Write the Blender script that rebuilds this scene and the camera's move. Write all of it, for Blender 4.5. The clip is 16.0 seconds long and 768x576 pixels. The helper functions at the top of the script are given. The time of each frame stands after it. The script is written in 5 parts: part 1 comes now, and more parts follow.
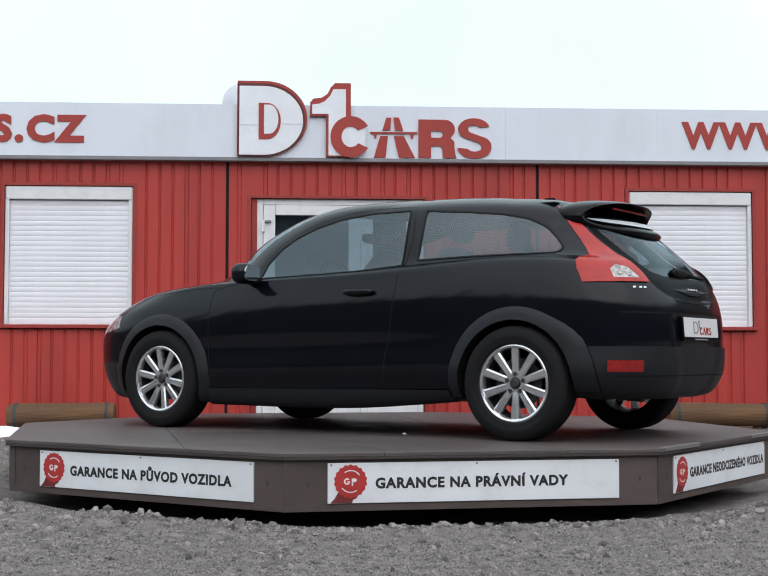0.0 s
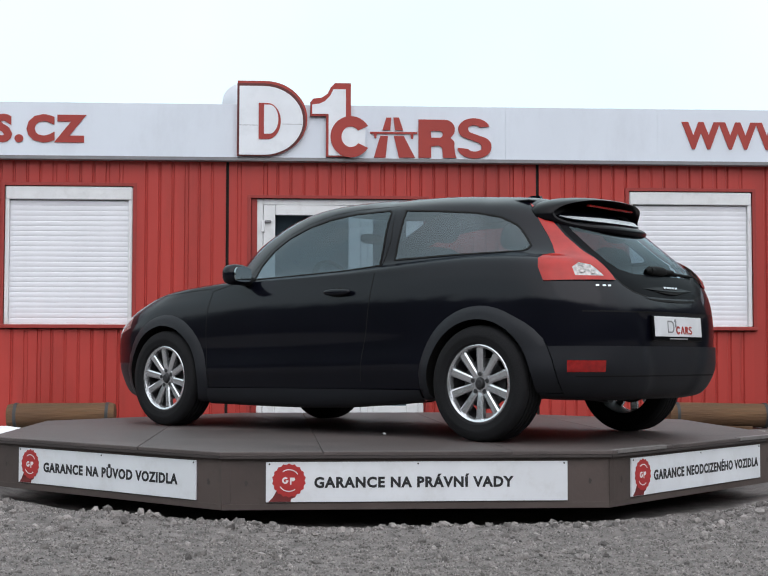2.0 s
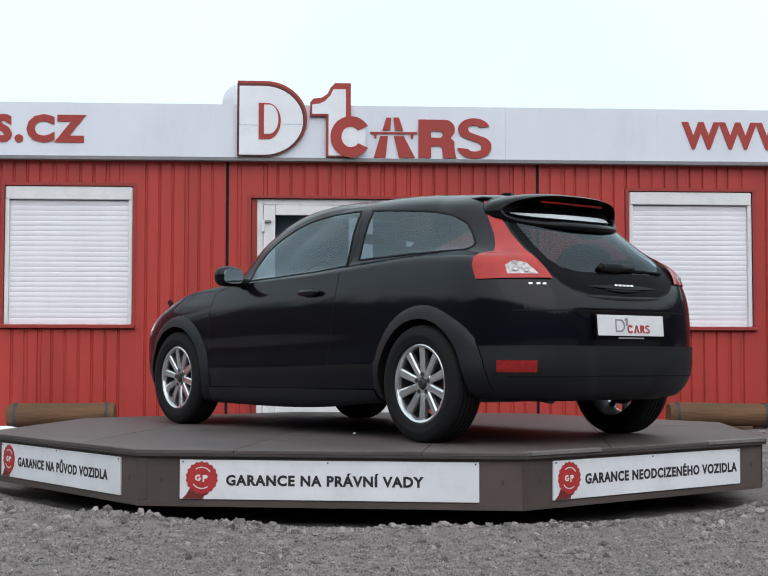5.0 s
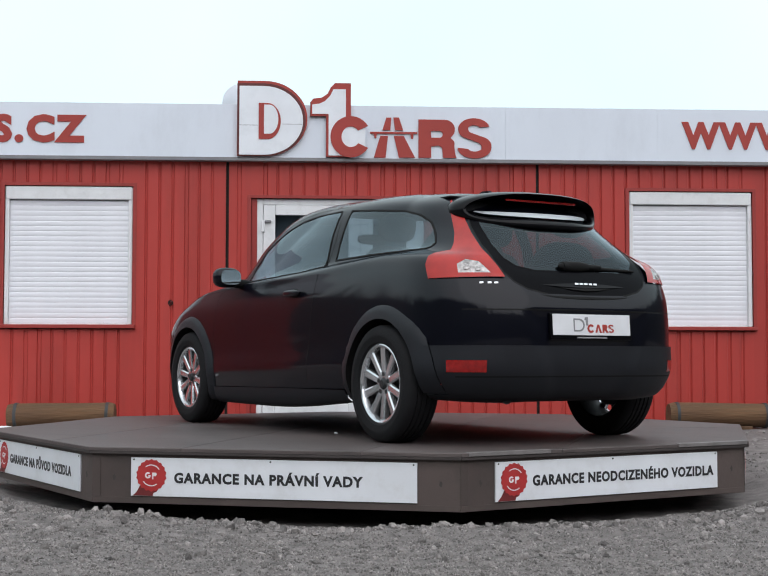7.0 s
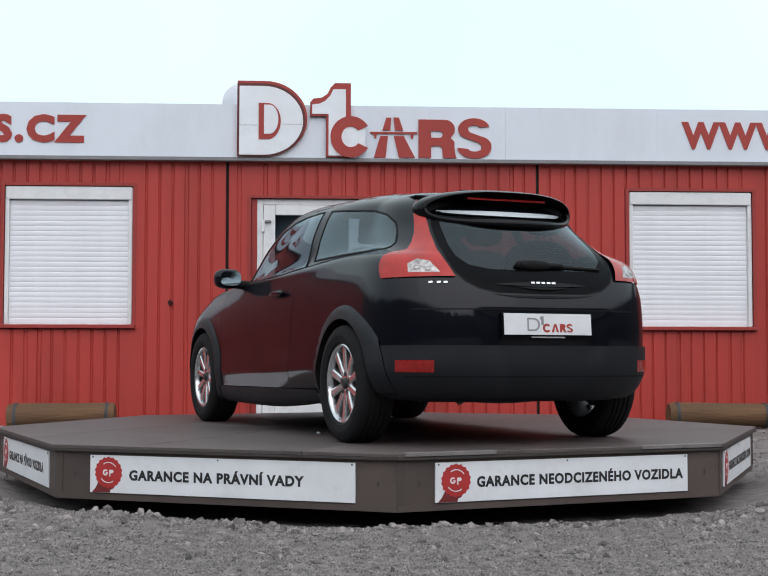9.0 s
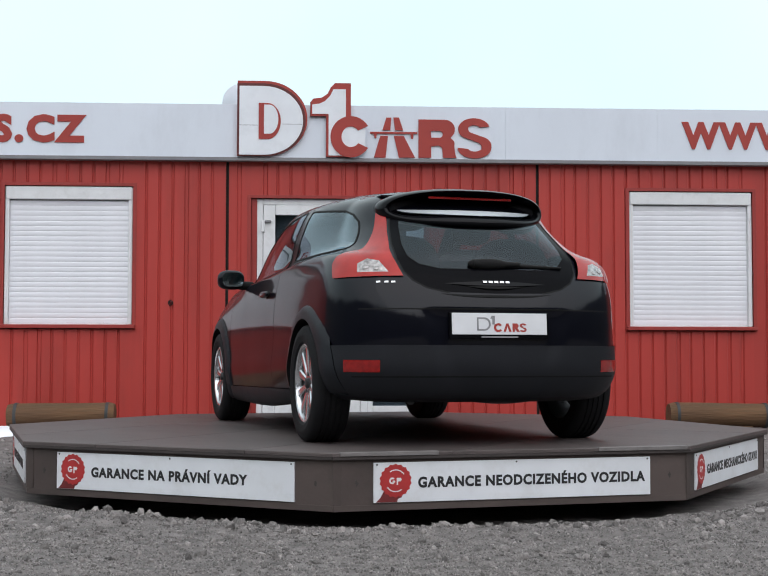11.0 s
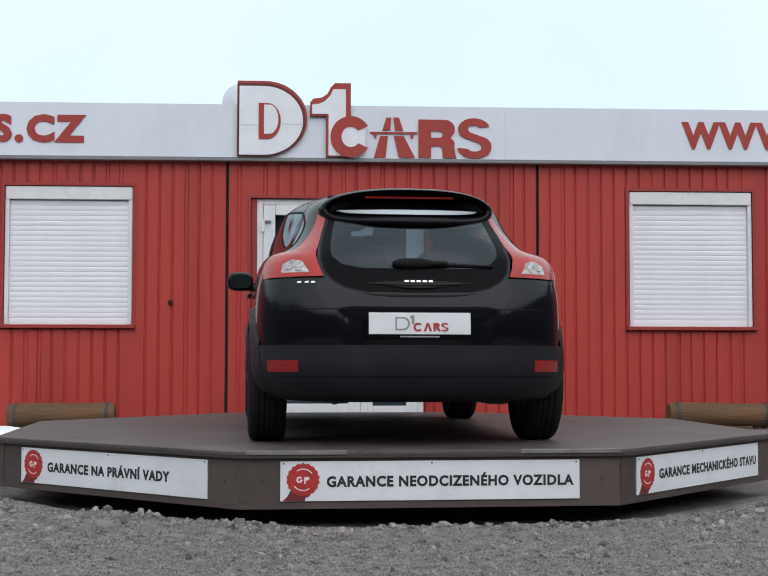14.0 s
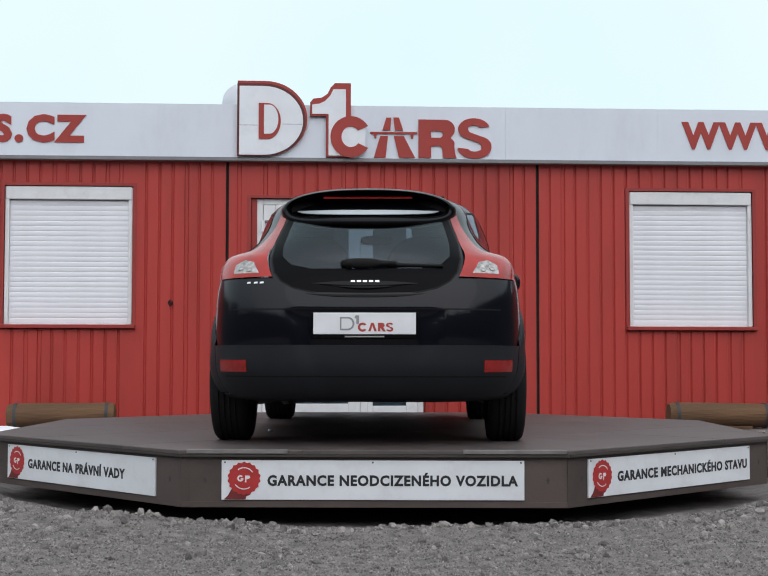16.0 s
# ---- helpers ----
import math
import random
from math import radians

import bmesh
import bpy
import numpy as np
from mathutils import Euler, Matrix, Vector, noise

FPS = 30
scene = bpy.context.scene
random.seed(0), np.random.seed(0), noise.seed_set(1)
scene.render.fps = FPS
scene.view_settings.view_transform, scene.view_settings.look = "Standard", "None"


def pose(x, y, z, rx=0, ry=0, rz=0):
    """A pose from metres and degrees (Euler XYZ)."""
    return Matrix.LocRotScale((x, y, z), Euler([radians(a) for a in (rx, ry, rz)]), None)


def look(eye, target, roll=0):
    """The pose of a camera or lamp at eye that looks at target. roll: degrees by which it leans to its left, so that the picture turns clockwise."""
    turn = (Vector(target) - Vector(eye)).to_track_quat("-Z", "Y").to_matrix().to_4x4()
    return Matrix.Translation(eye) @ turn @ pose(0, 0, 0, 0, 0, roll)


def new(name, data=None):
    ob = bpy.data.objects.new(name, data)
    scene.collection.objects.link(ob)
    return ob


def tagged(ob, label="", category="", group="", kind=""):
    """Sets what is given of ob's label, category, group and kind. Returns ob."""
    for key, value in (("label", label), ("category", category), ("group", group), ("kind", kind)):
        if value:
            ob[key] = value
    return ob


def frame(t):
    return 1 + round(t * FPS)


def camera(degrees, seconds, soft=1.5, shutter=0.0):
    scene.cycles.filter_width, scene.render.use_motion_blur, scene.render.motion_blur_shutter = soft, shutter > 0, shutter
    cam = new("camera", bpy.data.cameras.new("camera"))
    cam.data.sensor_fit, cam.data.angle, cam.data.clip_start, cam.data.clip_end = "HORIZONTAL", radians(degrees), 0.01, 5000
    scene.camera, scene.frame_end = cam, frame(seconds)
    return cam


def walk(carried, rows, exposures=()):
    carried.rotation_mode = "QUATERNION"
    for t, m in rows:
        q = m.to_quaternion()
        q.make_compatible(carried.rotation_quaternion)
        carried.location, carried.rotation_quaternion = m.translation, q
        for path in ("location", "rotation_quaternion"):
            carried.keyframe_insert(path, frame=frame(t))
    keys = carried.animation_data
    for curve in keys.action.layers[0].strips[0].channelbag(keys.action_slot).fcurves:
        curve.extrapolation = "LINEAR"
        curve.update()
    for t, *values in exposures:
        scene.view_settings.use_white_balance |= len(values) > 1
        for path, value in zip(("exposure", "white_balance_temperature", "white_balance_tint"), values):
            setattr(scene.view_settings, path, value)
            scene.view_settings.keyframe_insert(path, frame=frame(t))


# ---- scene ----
# The camera stands still on a low tripod before a turntable.
cam = camera(31.73, 16.0, soft=1.2)
EYE = (0.0, 0.0, 0.80)
STAND = look(EYE, (0.0, 10.0, 0.80 + 10.0 * math.tan(radians(2.939))), 0.096)
walk(cam, [(0.0, STAND), (16.0, STAND)], exposures=[(0.0, 0.06), (4.0, 0.05), (9.0, -0.03), (12.5, -0.10), (16.0, -0.14)])

# ---- light: an overcast winter day ----
world = bpy.data.worlds.new("overcast_sky")
scene.world = world
world.use_nodes = True
wt = world.node_tree
wn = wt.nodes
wn.clear()
w_out = wn.new("ShaderNodeOutputWorld")
w_bg = wn.new("ShaderNodeBackground")
w_sky = wn.new("ShaderNodeTexSky")
w_sky.sky_type = "NISHITA"
w_sky.sun_disc = False
w_sky.sun_elevation = radians(48)
w_sky.sun_rotation = radians(150)
w_sky.air_density = 1.0
w_sky.dust_density = 2.0
w_mul = wn.new("ShaderNodeMix")
w_mul.data_type = "RGBA"
w_mul.inputs[0].default_value = 0.93
# cloud deck: soft, large patches of slightly different white
w_co = wn.new("ShaderNodeTexCoord")
w_noise = wn.new("ShaderNodeTexNoise")
w_noise.inputs["Scale"].default_value = 2.2
w_noise.inputs["Detail"].default_value = 4.0
w_ramp = wn.new("ShaderNodeValToRGB")
w_ramp.color_ramp.elements[0].position = 0.3
w_ramp.color_ramp.elements[0].color = (7.2, 9.1, 9.75, 1)
w_ramp.color_ramp.elements[1].position = 0.75
w_ramp.color_ramp.elements[1].color = (8.6, 9.5, 9.85, 1)
wt.links.new(w_co.outputs["Generated"], w_noise.inputs["Vector"])
wt.links.new(w_noise.outputs["Fac"], w_ramp.inputs["Fac"])
wt.links.new(w_sky.outputs[0], w_mul.inputs[6])
wt.links.new(w_ramp.outputs[0], w_mul.inputs[7])
# the cloud deck brightens smoothly towards the hidden sun, behind the camera
w_dot = wn.new("ShaderNodeVectorMath")
w_dot.operation = "DOT_PRODUCT"
w_dot.inputs[1].default_value = Vector((4, -17, 14)).normalized()
w_lobe = wn.new("ShaderNodeMapRange")
w_lobe.interpolation_type = "SMOOTHSTEP"
w_add = wn.new("ShaderNodeMix")
w_add.data_type = "RGBA"
w_add.blend_type = "ADD"
w_add.inputs[7].default_value = (7.5, 6.75, 7.05, 1)
wt.links.new(w_co.outputs["Generated"], w_dot.inputs[0])
wt.links.new(w_dot.outputs["Value"], w_lobe.inputs["Value"])
wt.links.new(w_lobe.outputs[0], w_add.inputs[0])
wt.links.new(w_mul.outputs[2], w_add.inputs[6])
wt.links.new(w_add.outputs[2], w_bg.inputs[0])
w_bg.inputs[1].default_value = 0.122
wt.links.new(w_bg.outputs[0], w_out.inputs[0])

sun_data = bpy.data.lights.new("sun", "SUN")
sun_data.energy = 0.5
sun_data.angle = radians(70)
sun_data.color = (1.0, 0.915, 0.945)
sun = new("sun", sun_data)
sun.matrix_basis = look((4, -8, 14), (0, 9, 0))


# ---- materials ----
def mat(name, color, rough=0.6, metal=0.0, vary=0.12, scale=6.0, bump=0.0, bump_scale=60.0, dirt=None, dirt_amount=0.0,
        coat=0.0, stretch=(1, 1, 1), spread=0.0, spec=0.5, island=0.0, coat_rough=0.05):
    m = bpy.data.materials.new(name)
    m.use_nodes = True
    nt = m.node_tree
    n, l = nt.nodes, nt.links
    b = n["Principled BSDF"]
    b.inputs["Metallic"].default_value = metal
    b.inputs["Specular IOR Level"].default_value = spec
    b.inputs["Coat Weight"].default_value = coat
    b.inputs["Coat Roughness"].default_value = coat_rough
    b.inputs["Coat IOR"].default_value = 1.42
    tc, mp = n.new("ShaderNodeTexCoord"), n.new("ShaderNodeMapping")
    mp.inputs["Scale"].default_value = stretch
    l.new(tc.outputs["Object"], mp.inputs["Vector"])
    big = n.new("ShaderNodeTexNoise")
    big.inputs["Scale"].default_value, big.inputs["Detail"].default_value = scale, 6.0
    l.new(mp.outputs[0], big.inputs["Vector"])
    rmp = n.new("ShaderNodeMapRange")
    rmp.inputs["From Min"].default_value, rmp.inputs["From Max"].default_value = 0.3, 0.7
    rmp.inputs["To Min"].default_value, rmp.inputs["To Max"].default_value = 1 - vary, 1 + vary
    l.new(big.outputs["Fac"], rmp.inputs["Value"])
    hsv = n.new("ShaderNodeHueSaturation")
    hsv.inputs["Color"].default_value = (*color, 1)
    last = rmp.outputs[0]
    if spread:
        oi, ad = n.new("ShaderNodeObjectInfo"), n.new("ShaderNodeMapRange")
        ad.inputs["To Min"].default_value, ad.inputs["To Max"].default_value = 1 - spread, 1 + spread
        l.new(oi.outputs["Random"], ad.inputs["Value"])
        mu = n.new("ShaderNodeMath")
        mu.operation = "MULTIPLY"
        l.new(last, mu.inputs[0]), l.new(ad.outputs[0], mu.inputs[1])
        last = mu.outputs[0]
    if island:
        ge, ai, mi = n.new("ShaderNodeNewGeometry"), n.new("ShaderNodeMapRange"), n.new("ShaderNodeMath")
        ai.inputs["To Min"].default_value, ai.inputs["To Max"].default_value = 1 - island, 1 + island
        mi.operation = "MULTIPLY"
        l.new(ge.outputs["Random Per Island"], ai.inputs["Value"])
        l.new(last, mi.inputs[0]), l.new(ai.outputs[0], mi.inputs[1])
        last = mi.outputs[0]
    l.new(last, hsv.inputs["Value"])
    col = hsv.outputs[0]
    if dirt:
        dn, dr, mx = n.new("ShaderNodeTexNoise"), n.new("ShaderNodeMapRange"), n.new("ShaderNodeMix")
        dn.inputs["Scale"].default_value, dn.inputs["Detail"].default_value, dn.inputs["Roughness"].default_value = scale * 2.3, 9.0, 0.7
        l.new(mp.outputs[0], dn.inputs["Vector"])
        dr.inputs["From Min"].default_value, dr.inputs["From Max"].default_value = 0.5, 0.72
        dr.inputs["To Max"].default_value = dirt_amount
        l.new(dn.outputs["Fac"], dr.inputs["Value"])
        mx.data_type = "RGBA"
        mx.inputs[7].default_value = (*dirt, 1)
        l.new(dr.outputs[0], mx.inputs[0]), l.new(col, mx.inputs[6])
        col = mx.outputs[2]
    l.new(col, b.inputs["Base Color"])
    rr = n.new("ShaderNodeMapRange")
    rr.inputs["To Min"].default_value, rr.inputs["To Max"].default_value = max(rough * 0.85, 0.0), min(rough * 1.15, 1)
    l.new(big.outputs["Fac"], rr.inputs["Value"])
    l.new(rr.outputs[0], b.inputs["Roughness"])
    if bump:
        bn, bp = n.new("ShaderNodeTexNoise"), n.new("ShaderNodeBump")
        bn.inputs["Scale"].default_value, bn.inputs["Detail"].default_value = bump_scale, 5.0
        l.new(mp.outputs[0], bn.inputs["Vector"])
        bp.inputs["Strength"].default_value, bp.inputs["Distance"].default_value = bump, 0.02
        l.new(bn.outputs["Fac"], bp.inputs["Height"])
        l.new(bp.outputs[0], b.inputs["Normal"])
    return m


def glass(name, tint, rough=0.0, f0=0.08):
    """Tinted glazing: a clear sheet mixed with a gloss that grows towards grazing."""
    m = bpy.data.materials.new(name)
    m.use_nodes = True
    n, l = m.node_tree.nodes, m.node_tree.links
    n.clear()
    out, mix = n.new("ShaderNodeOutputMaterial"), n.new("ShaderNodeMixShader")
    tr, gl, lw = n.new("ShaderNodeBsdfTransparent"), n.new("ShaderNodeBsdfGlossy"), n.new("ShaderNodeLayerWeight")
    pw, fr = n.new("ShaderNodeMath"), n.new("ShaderNodeMapRange")
    lw.inputs["Blend"].default_value = 0.5
    pw.operation = "POWER"
    pw.inputs[1].default_value = 5.0
    fr.inputs["To Min"].default_value, fr.inputs["To Max"].default_value = f0, 1.0
    l.new(lw.outputs["Facing"], pw.inputs[0]), l.new(pw.outputs[0], fr.inputs["Value"])
    tr.inputs[0].default_value = (*tint, 1)
    gl.inputs["Color"].default_value = (0.82, 0.93, 1.0, 1)
    gl.inputs["Roughness"].default_value = rough
    l.new(fr.outputs[0], mix.inputs[0]), l.new(tr.outputs[0], mix.inputs[1]), l.new(gl.outputs[0], mix.inputs[2])
    l.new(mix.outputs[0], out.inputs[0])
    return m


M_RED = mat("red_painted_sheet", (0.40, 0.036, 0.027), 0.5, vary=0.10, scale=1.3, bump=0.05, bump_scale=9, dirt=(0.20, 0.03, 0.022), dirt_amount=0.35, stretch=(1, 1, 0.25), spread=0.05)
M_REDTRIM = mat("red_trim", (0.30, 0.03, 0.024), 0.5, vary=0.08, scale=3)
M_JOINT = mat("dark_joint", (0.012, 0.010, 0.009), 0.9)
M_FASCIA = mat("white_fascia_sheet", (0.68, 0.73, 0.80), 0.45, vary=0.05, scale=0.8, dirt=(0.5, 0.53, 0.58), dirt_amount=0.3, stretch=(1, 1, 0.4))
M_DRIP = mat("grey_drip_edge", (0.20, 0.20, 0.21), 0.5, vary=0.1)
M_SIGNRED = mat("sign_red", (0.34, 0.035, 0.025), 0.5, vary=0.06, scale=4)
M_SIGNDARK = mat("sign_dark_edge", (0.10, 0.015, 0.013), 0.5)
M_SIGNWHITE = mat("sign_white", (0.76, 0.79, 0.83), 0.45, vary=0.05, scale=3, dirt=(0.55, 0.57, 0.6), dirt_amount=0.25)
M_SHUTTER = mat("shutter_white", (0.79, 0.80, 0.84), 0.45, vary=0.04, scale=4)
M_FRAME = mat("frame_white", (0.74, 0.75, 0.76), 0.4, vary=0.05, scale=5, dirt=(0.4, 0.38, 0.36), dirt_amount=0.25)
M_WOOD = mat("weathered_log", (0.125, 0.064, 0.029), 0.85, vary=0.35, scale=3, bump=0.5, bump_scale=22, stretch=(0.35, 3, 3), dirt=(0.06, 0.055, 0.03), dirt_amount=0.6)
M_STRAP = mat("dark_strap", (0.03, 0.032, 0.035), 0.6)
M_DECK = mat("brown_deck_plywood", (0.078, 0.062, 0.059), 0.55, vary=0.28, scale=1.5, bump=0.12, bump_scale=45, dirt=(0.045, 0.036, 0.034), dirt_amount=0.7, stretch=(0.6, 1.8, 1), spread=0.10)
M_SIDE = mat("brown_side_board", (0.074, 0.055, 0.049), 0.6, vary=0.2, scale=2.2, bump=0.1, bump_scale=30, dirt=(0.045, 0.035, 0.032), dirt_amount=0.6, spread=0.06)
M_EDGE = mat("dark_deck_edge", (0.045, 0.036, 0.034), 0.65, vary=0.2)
M_PLATEEDGE = mat("worn_grey_plate", (0.20, 0.185, 0.18), 0.5, metal=0.3, vary=0.25, scale=9)
M_UNDER = mat("black_underframe", (0.012, 0.011, 0.011), 0.8)
M_BOARD = mat("white_sign_board", (0.74, 0.76, 0.79), 0.4, vary=0.04, scale=3, dirt=(0.5, 0.48, 0.45), dirt_amount=0.3)
M_INK = mat("black_lettering", (0.015, 0.016, 0.018), 0.5)
M_SEAL = mat("seal_red", (0.42, 0.03, 0.03), 0.45, vary=0.1, scale=12)
M_RIBBON = mat("seal_ribbon_dark_red", (0.16, 0.02, 0.02), 0.5, vary=0.15, scale=12)
M_SEALWHITE = mat("seal_white", (0.72, 0.70, 0.70), 0.5)
M_SCREW = mat("screw", (0.05, 0.05, 0.05), 0.5, metal=0.6)
# sheet coloured darker than the stones, painting the shade in their gaps
M_GRAVEL = mat("grey_gravel", (0.168, 0.150, 0.143), 0.95, vary=0.35, scale=9.0, bump=0.8, bump_scale=90, dirt=(0.085, 0.078, 0.074), dirt_amount=0.75)
M_STONE = mat("crushed_stone", (0.208, 0.190, 0.181), 0.92, vary=0.3, scale=18, bump=0.5, bump_scale=120, dirt=(0.14, 0.13, 0.122), dirt_amount=0.4, island=0.55)
M_SNOW = mat("old_snow", (0.82, 0.85, 0.88), 0.7, vary=0.06, scale=4, bump=0.4, bump_scale=20)
M_DISH = mat("dish_white", (0.84, 0.86, 0.90), 0.4, vary=0.04)
M_ROOM = mat("dim_room_paint", (0.42, 0.42, 0.42), 0.8, vary=0.08)
M_PANESHEET = mat("grey_pane_sheet", (0.50, 0.51, 0.54), 0.8, vary=0.1, scale=5)
M_DOORGLASS = glass("door_glazing", (0.55, 0.6, 0.63))
# colour of the added dark band that only reflections show
M_SURROUND = mat("unseen_dark_surround", (0.035, 0.036, 0.034), 0.95, vary=0.35, scale=0.2)
M_ROOF = mat("grey_roof_sheet", (0.3, 0.3, 0.31), 0.6, vary=0.1)


# ---- mesh helpers ----
def mesh_of(name, bm, smooth=None):
    me = bpy.data.meshes.new(name)
    if smooth is not None:
        for f in bm.faces:
            f.smooth = True
        for e in bm.edges:
            if len(e.link_faces) == 2 and e.calc_face_angle(0) > radians(smooth):
                e.smooth = False
    bm.to_mesh(me)
    bm.free()
    return me


def part(name, bm, material, parent, label="", smooth=None):
    """Links a bmesh as one mesh object under parent."""
    me = bm if isinstance(bm, bpy.types.Mesh) else mesh_of(name, bm, smooth)
    if not me.materials:
        me.materials.append(material)
    ob = new(name, me)
    if parent is not None:
        ob.parent = parent
    if label:
        tagged(ob, label)
    return ob


def box(x0, x1, y0, y1, z0, z1, bev=0.0, bm=None, seg=2):
    own = bm is None
    b = bmesh.new()
    r = bmesh.ops.create_cube(b, size=1.0)
    for v in r["verts"]:
        v.co = Vector((x0 + (v.co.x + 0.5) * (x1 - x0), y0 + (v.co.y + 0.5) * (y1 - y0), z0 + (v.co.z + 0.5) * (z1 - z0)))
    if bev:
        bmesh.ops.bevel(b, geom=b.edges[:], offset=bev, segments=seg, affect="EDGES", profile=0.5)
    if own:
        return b
    merge(bm, b)
    return bm


def merge(bm, b):
    me = bpy.data.meshes.new("tmp")
    b.to_mesh(me)
    b.free()
    bm.from_mesh(me)
    bpy.data.meshes.remove(me)


def prism(loops, y0, y1, bm=None):
    """A flat plate in the x-z plane with outline loops[0] and holes after it, from y0 (front) to y1 (back)."""
    from mathutils.geometry import tessellate_polygon
    bm = bm or bmesh.new()
    flat = [p for lp in loops for p in lp]
    tris = tessellate_polygon([[Vector((p[0], p[1], 0)) for p in lp] for lp in loops])
    fr = [bm.verts.new((p[0], y0, p[1])) for p in flat]
    bk = [bm.verts.new((p[0], y1, p[1])) for p in flat]
    for a, b, c in tris:
        try:
            bm.faces.new((fr[a], fr[b], fr[c]))
            bm.faces.new((bk[c], bk[b], bk[a]))
        except ValueError:
            pass
    i = 0
    for lp in loops:
        k = len(lp)
        for j in range(k):
            a, b = i + j, i + (j + 1) % k
            bm.faces.new((fr[a], bk[a], bk[b], fr[b]))
        i += k
    bmesh.ops.recalc_face_normals(bm, faces=bm.faces[:])
    return bm


def rod(p0, p1, r, seg=12, bm=None, r2=None):
    bm = bm or bmesh.new()
    p0, p1 = Vector(p0), Vector(p1)
    q = (p1 - p0).to_track_quat("Z", "Y").to_matrix().to_4x4()
    bmesh.ops.create_cone(bm, cap_ends=True, segments=seg, radius1=r, radius2=r if r2 is None else r2, depth=(p1 - p0).length,
                          matrix=Matrix.Translation((p0 + p1) / 2) @ q)
    return bm


def arc(cx, cz, rx, rz, a0, a1, n=16):
    return [(cx + rx * math.cos(radians(a0 + (a1 - a0) * i / n)), cz + rz * math.sin(radians(a0 + (a1 - a0) * i / n))) for i in range(n + 1)]


def lettering(name, body, x0, x1, z0, z1, y, depth, material, parent, label="", bold=0.012, space=1.0):
    """A line of raised letters whose capitals fill x0..x1 by z0..z1 on a board at y."""
    cu = bpy.data.curves.new(name, "FONT")
    cu.body, cu.size, cu.resolution_u = body, 1.0, 3
    cu.offset, cu.space_character = bold, space
    ref = bpy.data.curves.new(name + "_ref", "FONT")
    ref.body, ref.size, ref.offset = "E", 1.0, bold
    res = []
    for c in (cu, ref):
        o = bpy.data.objects.new("tmp", c)
        scene.collection.objects.link(o)
        bpy.context.view_layer.update()
        res.append(bpy.data.meshes.new_from_object(o.evaluated_get(bpy.context.evaluated_depsgraph_get())))
        bpy.data.objects.remove(o)
    me, cap = res
    cx = [v.co.x for v in me.vertices]
    cy = [v.co.y for v in cap.vertices]
    lo, hi, b0, b1 = min(cx), max(cx), min(cy), max(cy)
    bm = bmesh.new()
    bm.from_mesh(me)
    for v in bm.verts:
        v.co = Vector((x0 + (v.co.x - lo) / (hi - lo) * (x1 - x0), y - depth, z0 + (v.co.y - b0) / (b1 - b0) * (z1 - z0)))
    r = bmesh.ops.extrude_face_region(bm, geom=bm.faces[:])
    for g in r["geom"]:
        if isinstance(g, bmesh.types.BMVert):
            g.co.y = y
    bmesh.ops.recalc_face_normals(bm, faces=bm.faces[:])
    for f in bm.faces:
        f.smooth = False
    for m in (me, cap):
        bpy.data.meshes.remove(m)
    # one mesh a letter: islands that stand over one another (accents, dots) belong together
    seen, heaps = set(), []
    for v in bm.verts:
        if v in seen:
            continue
        stack, isle = [v], []
        seen.add(v)
        while stack:
            a = stack.pop()
            isle.append(a)
            for e in a.link_edges:
                b = e.other_vert(a)
                if b not in seen:
                    seen.add(b)
                    stack.append(b)
        a, b = min(q.co.x for q in isle), max(q.co.x for q in isle)
        for h in heaps:
            if min(b, h[1]) - max(a, h[0]) > 0.5 * min(b - a, h[1] - h[0]):
                h[0], h[1] = min(a, h[0]), max(b, h[1])
                h[2].update(isle)
                break
        else:
            heaps.append([a, b, set(isle)])
    for _, _, vs in sorted(heaps, key=lambda h: h[0]):
        one = bmesh.new()
        to = {v: one.verts.new(v.co) for v in vs}
        for f in bm.faces:
            if f.verts[0] in vs:
                one.faces.new([to[v] for v in f.verts])
        part(name, one, material, parent, label)
    bm.free()


# ---- ground: one gravel sheet that rises a little towards the building ----
HUB = Vector((0.0465, 9.0305, 0.0))
DECK_Z = 0.34


def ground_z(x, y):
    s = min(max((y - 9.5) / 2.8, 0), 1)
    z = 0.14 * s * s * (3 - 2 * s)
    d = math.hypot(x - HUB.x, y - HUB.y)
    z += 0.036 * math.exp(-((d - 2.84) / 0.20) ** 2) * (0.45 + 1.2 * noise.noise((x * 1.9, y * 1.9, 0)))
    if d < 2.6:
        z -= 0.05 * min(1, (2.6 - d) / 0.25)
    if y < 14 and abs(x) < 7:
        z += 0.016 * noise.noise((x * 2.1, y * 2.1, 3)) + 0.010 * noise.noise((x * 7, y * 7, 5)) + 0.006 * noise.noise((x * 19, y * 19, 8))
    return z


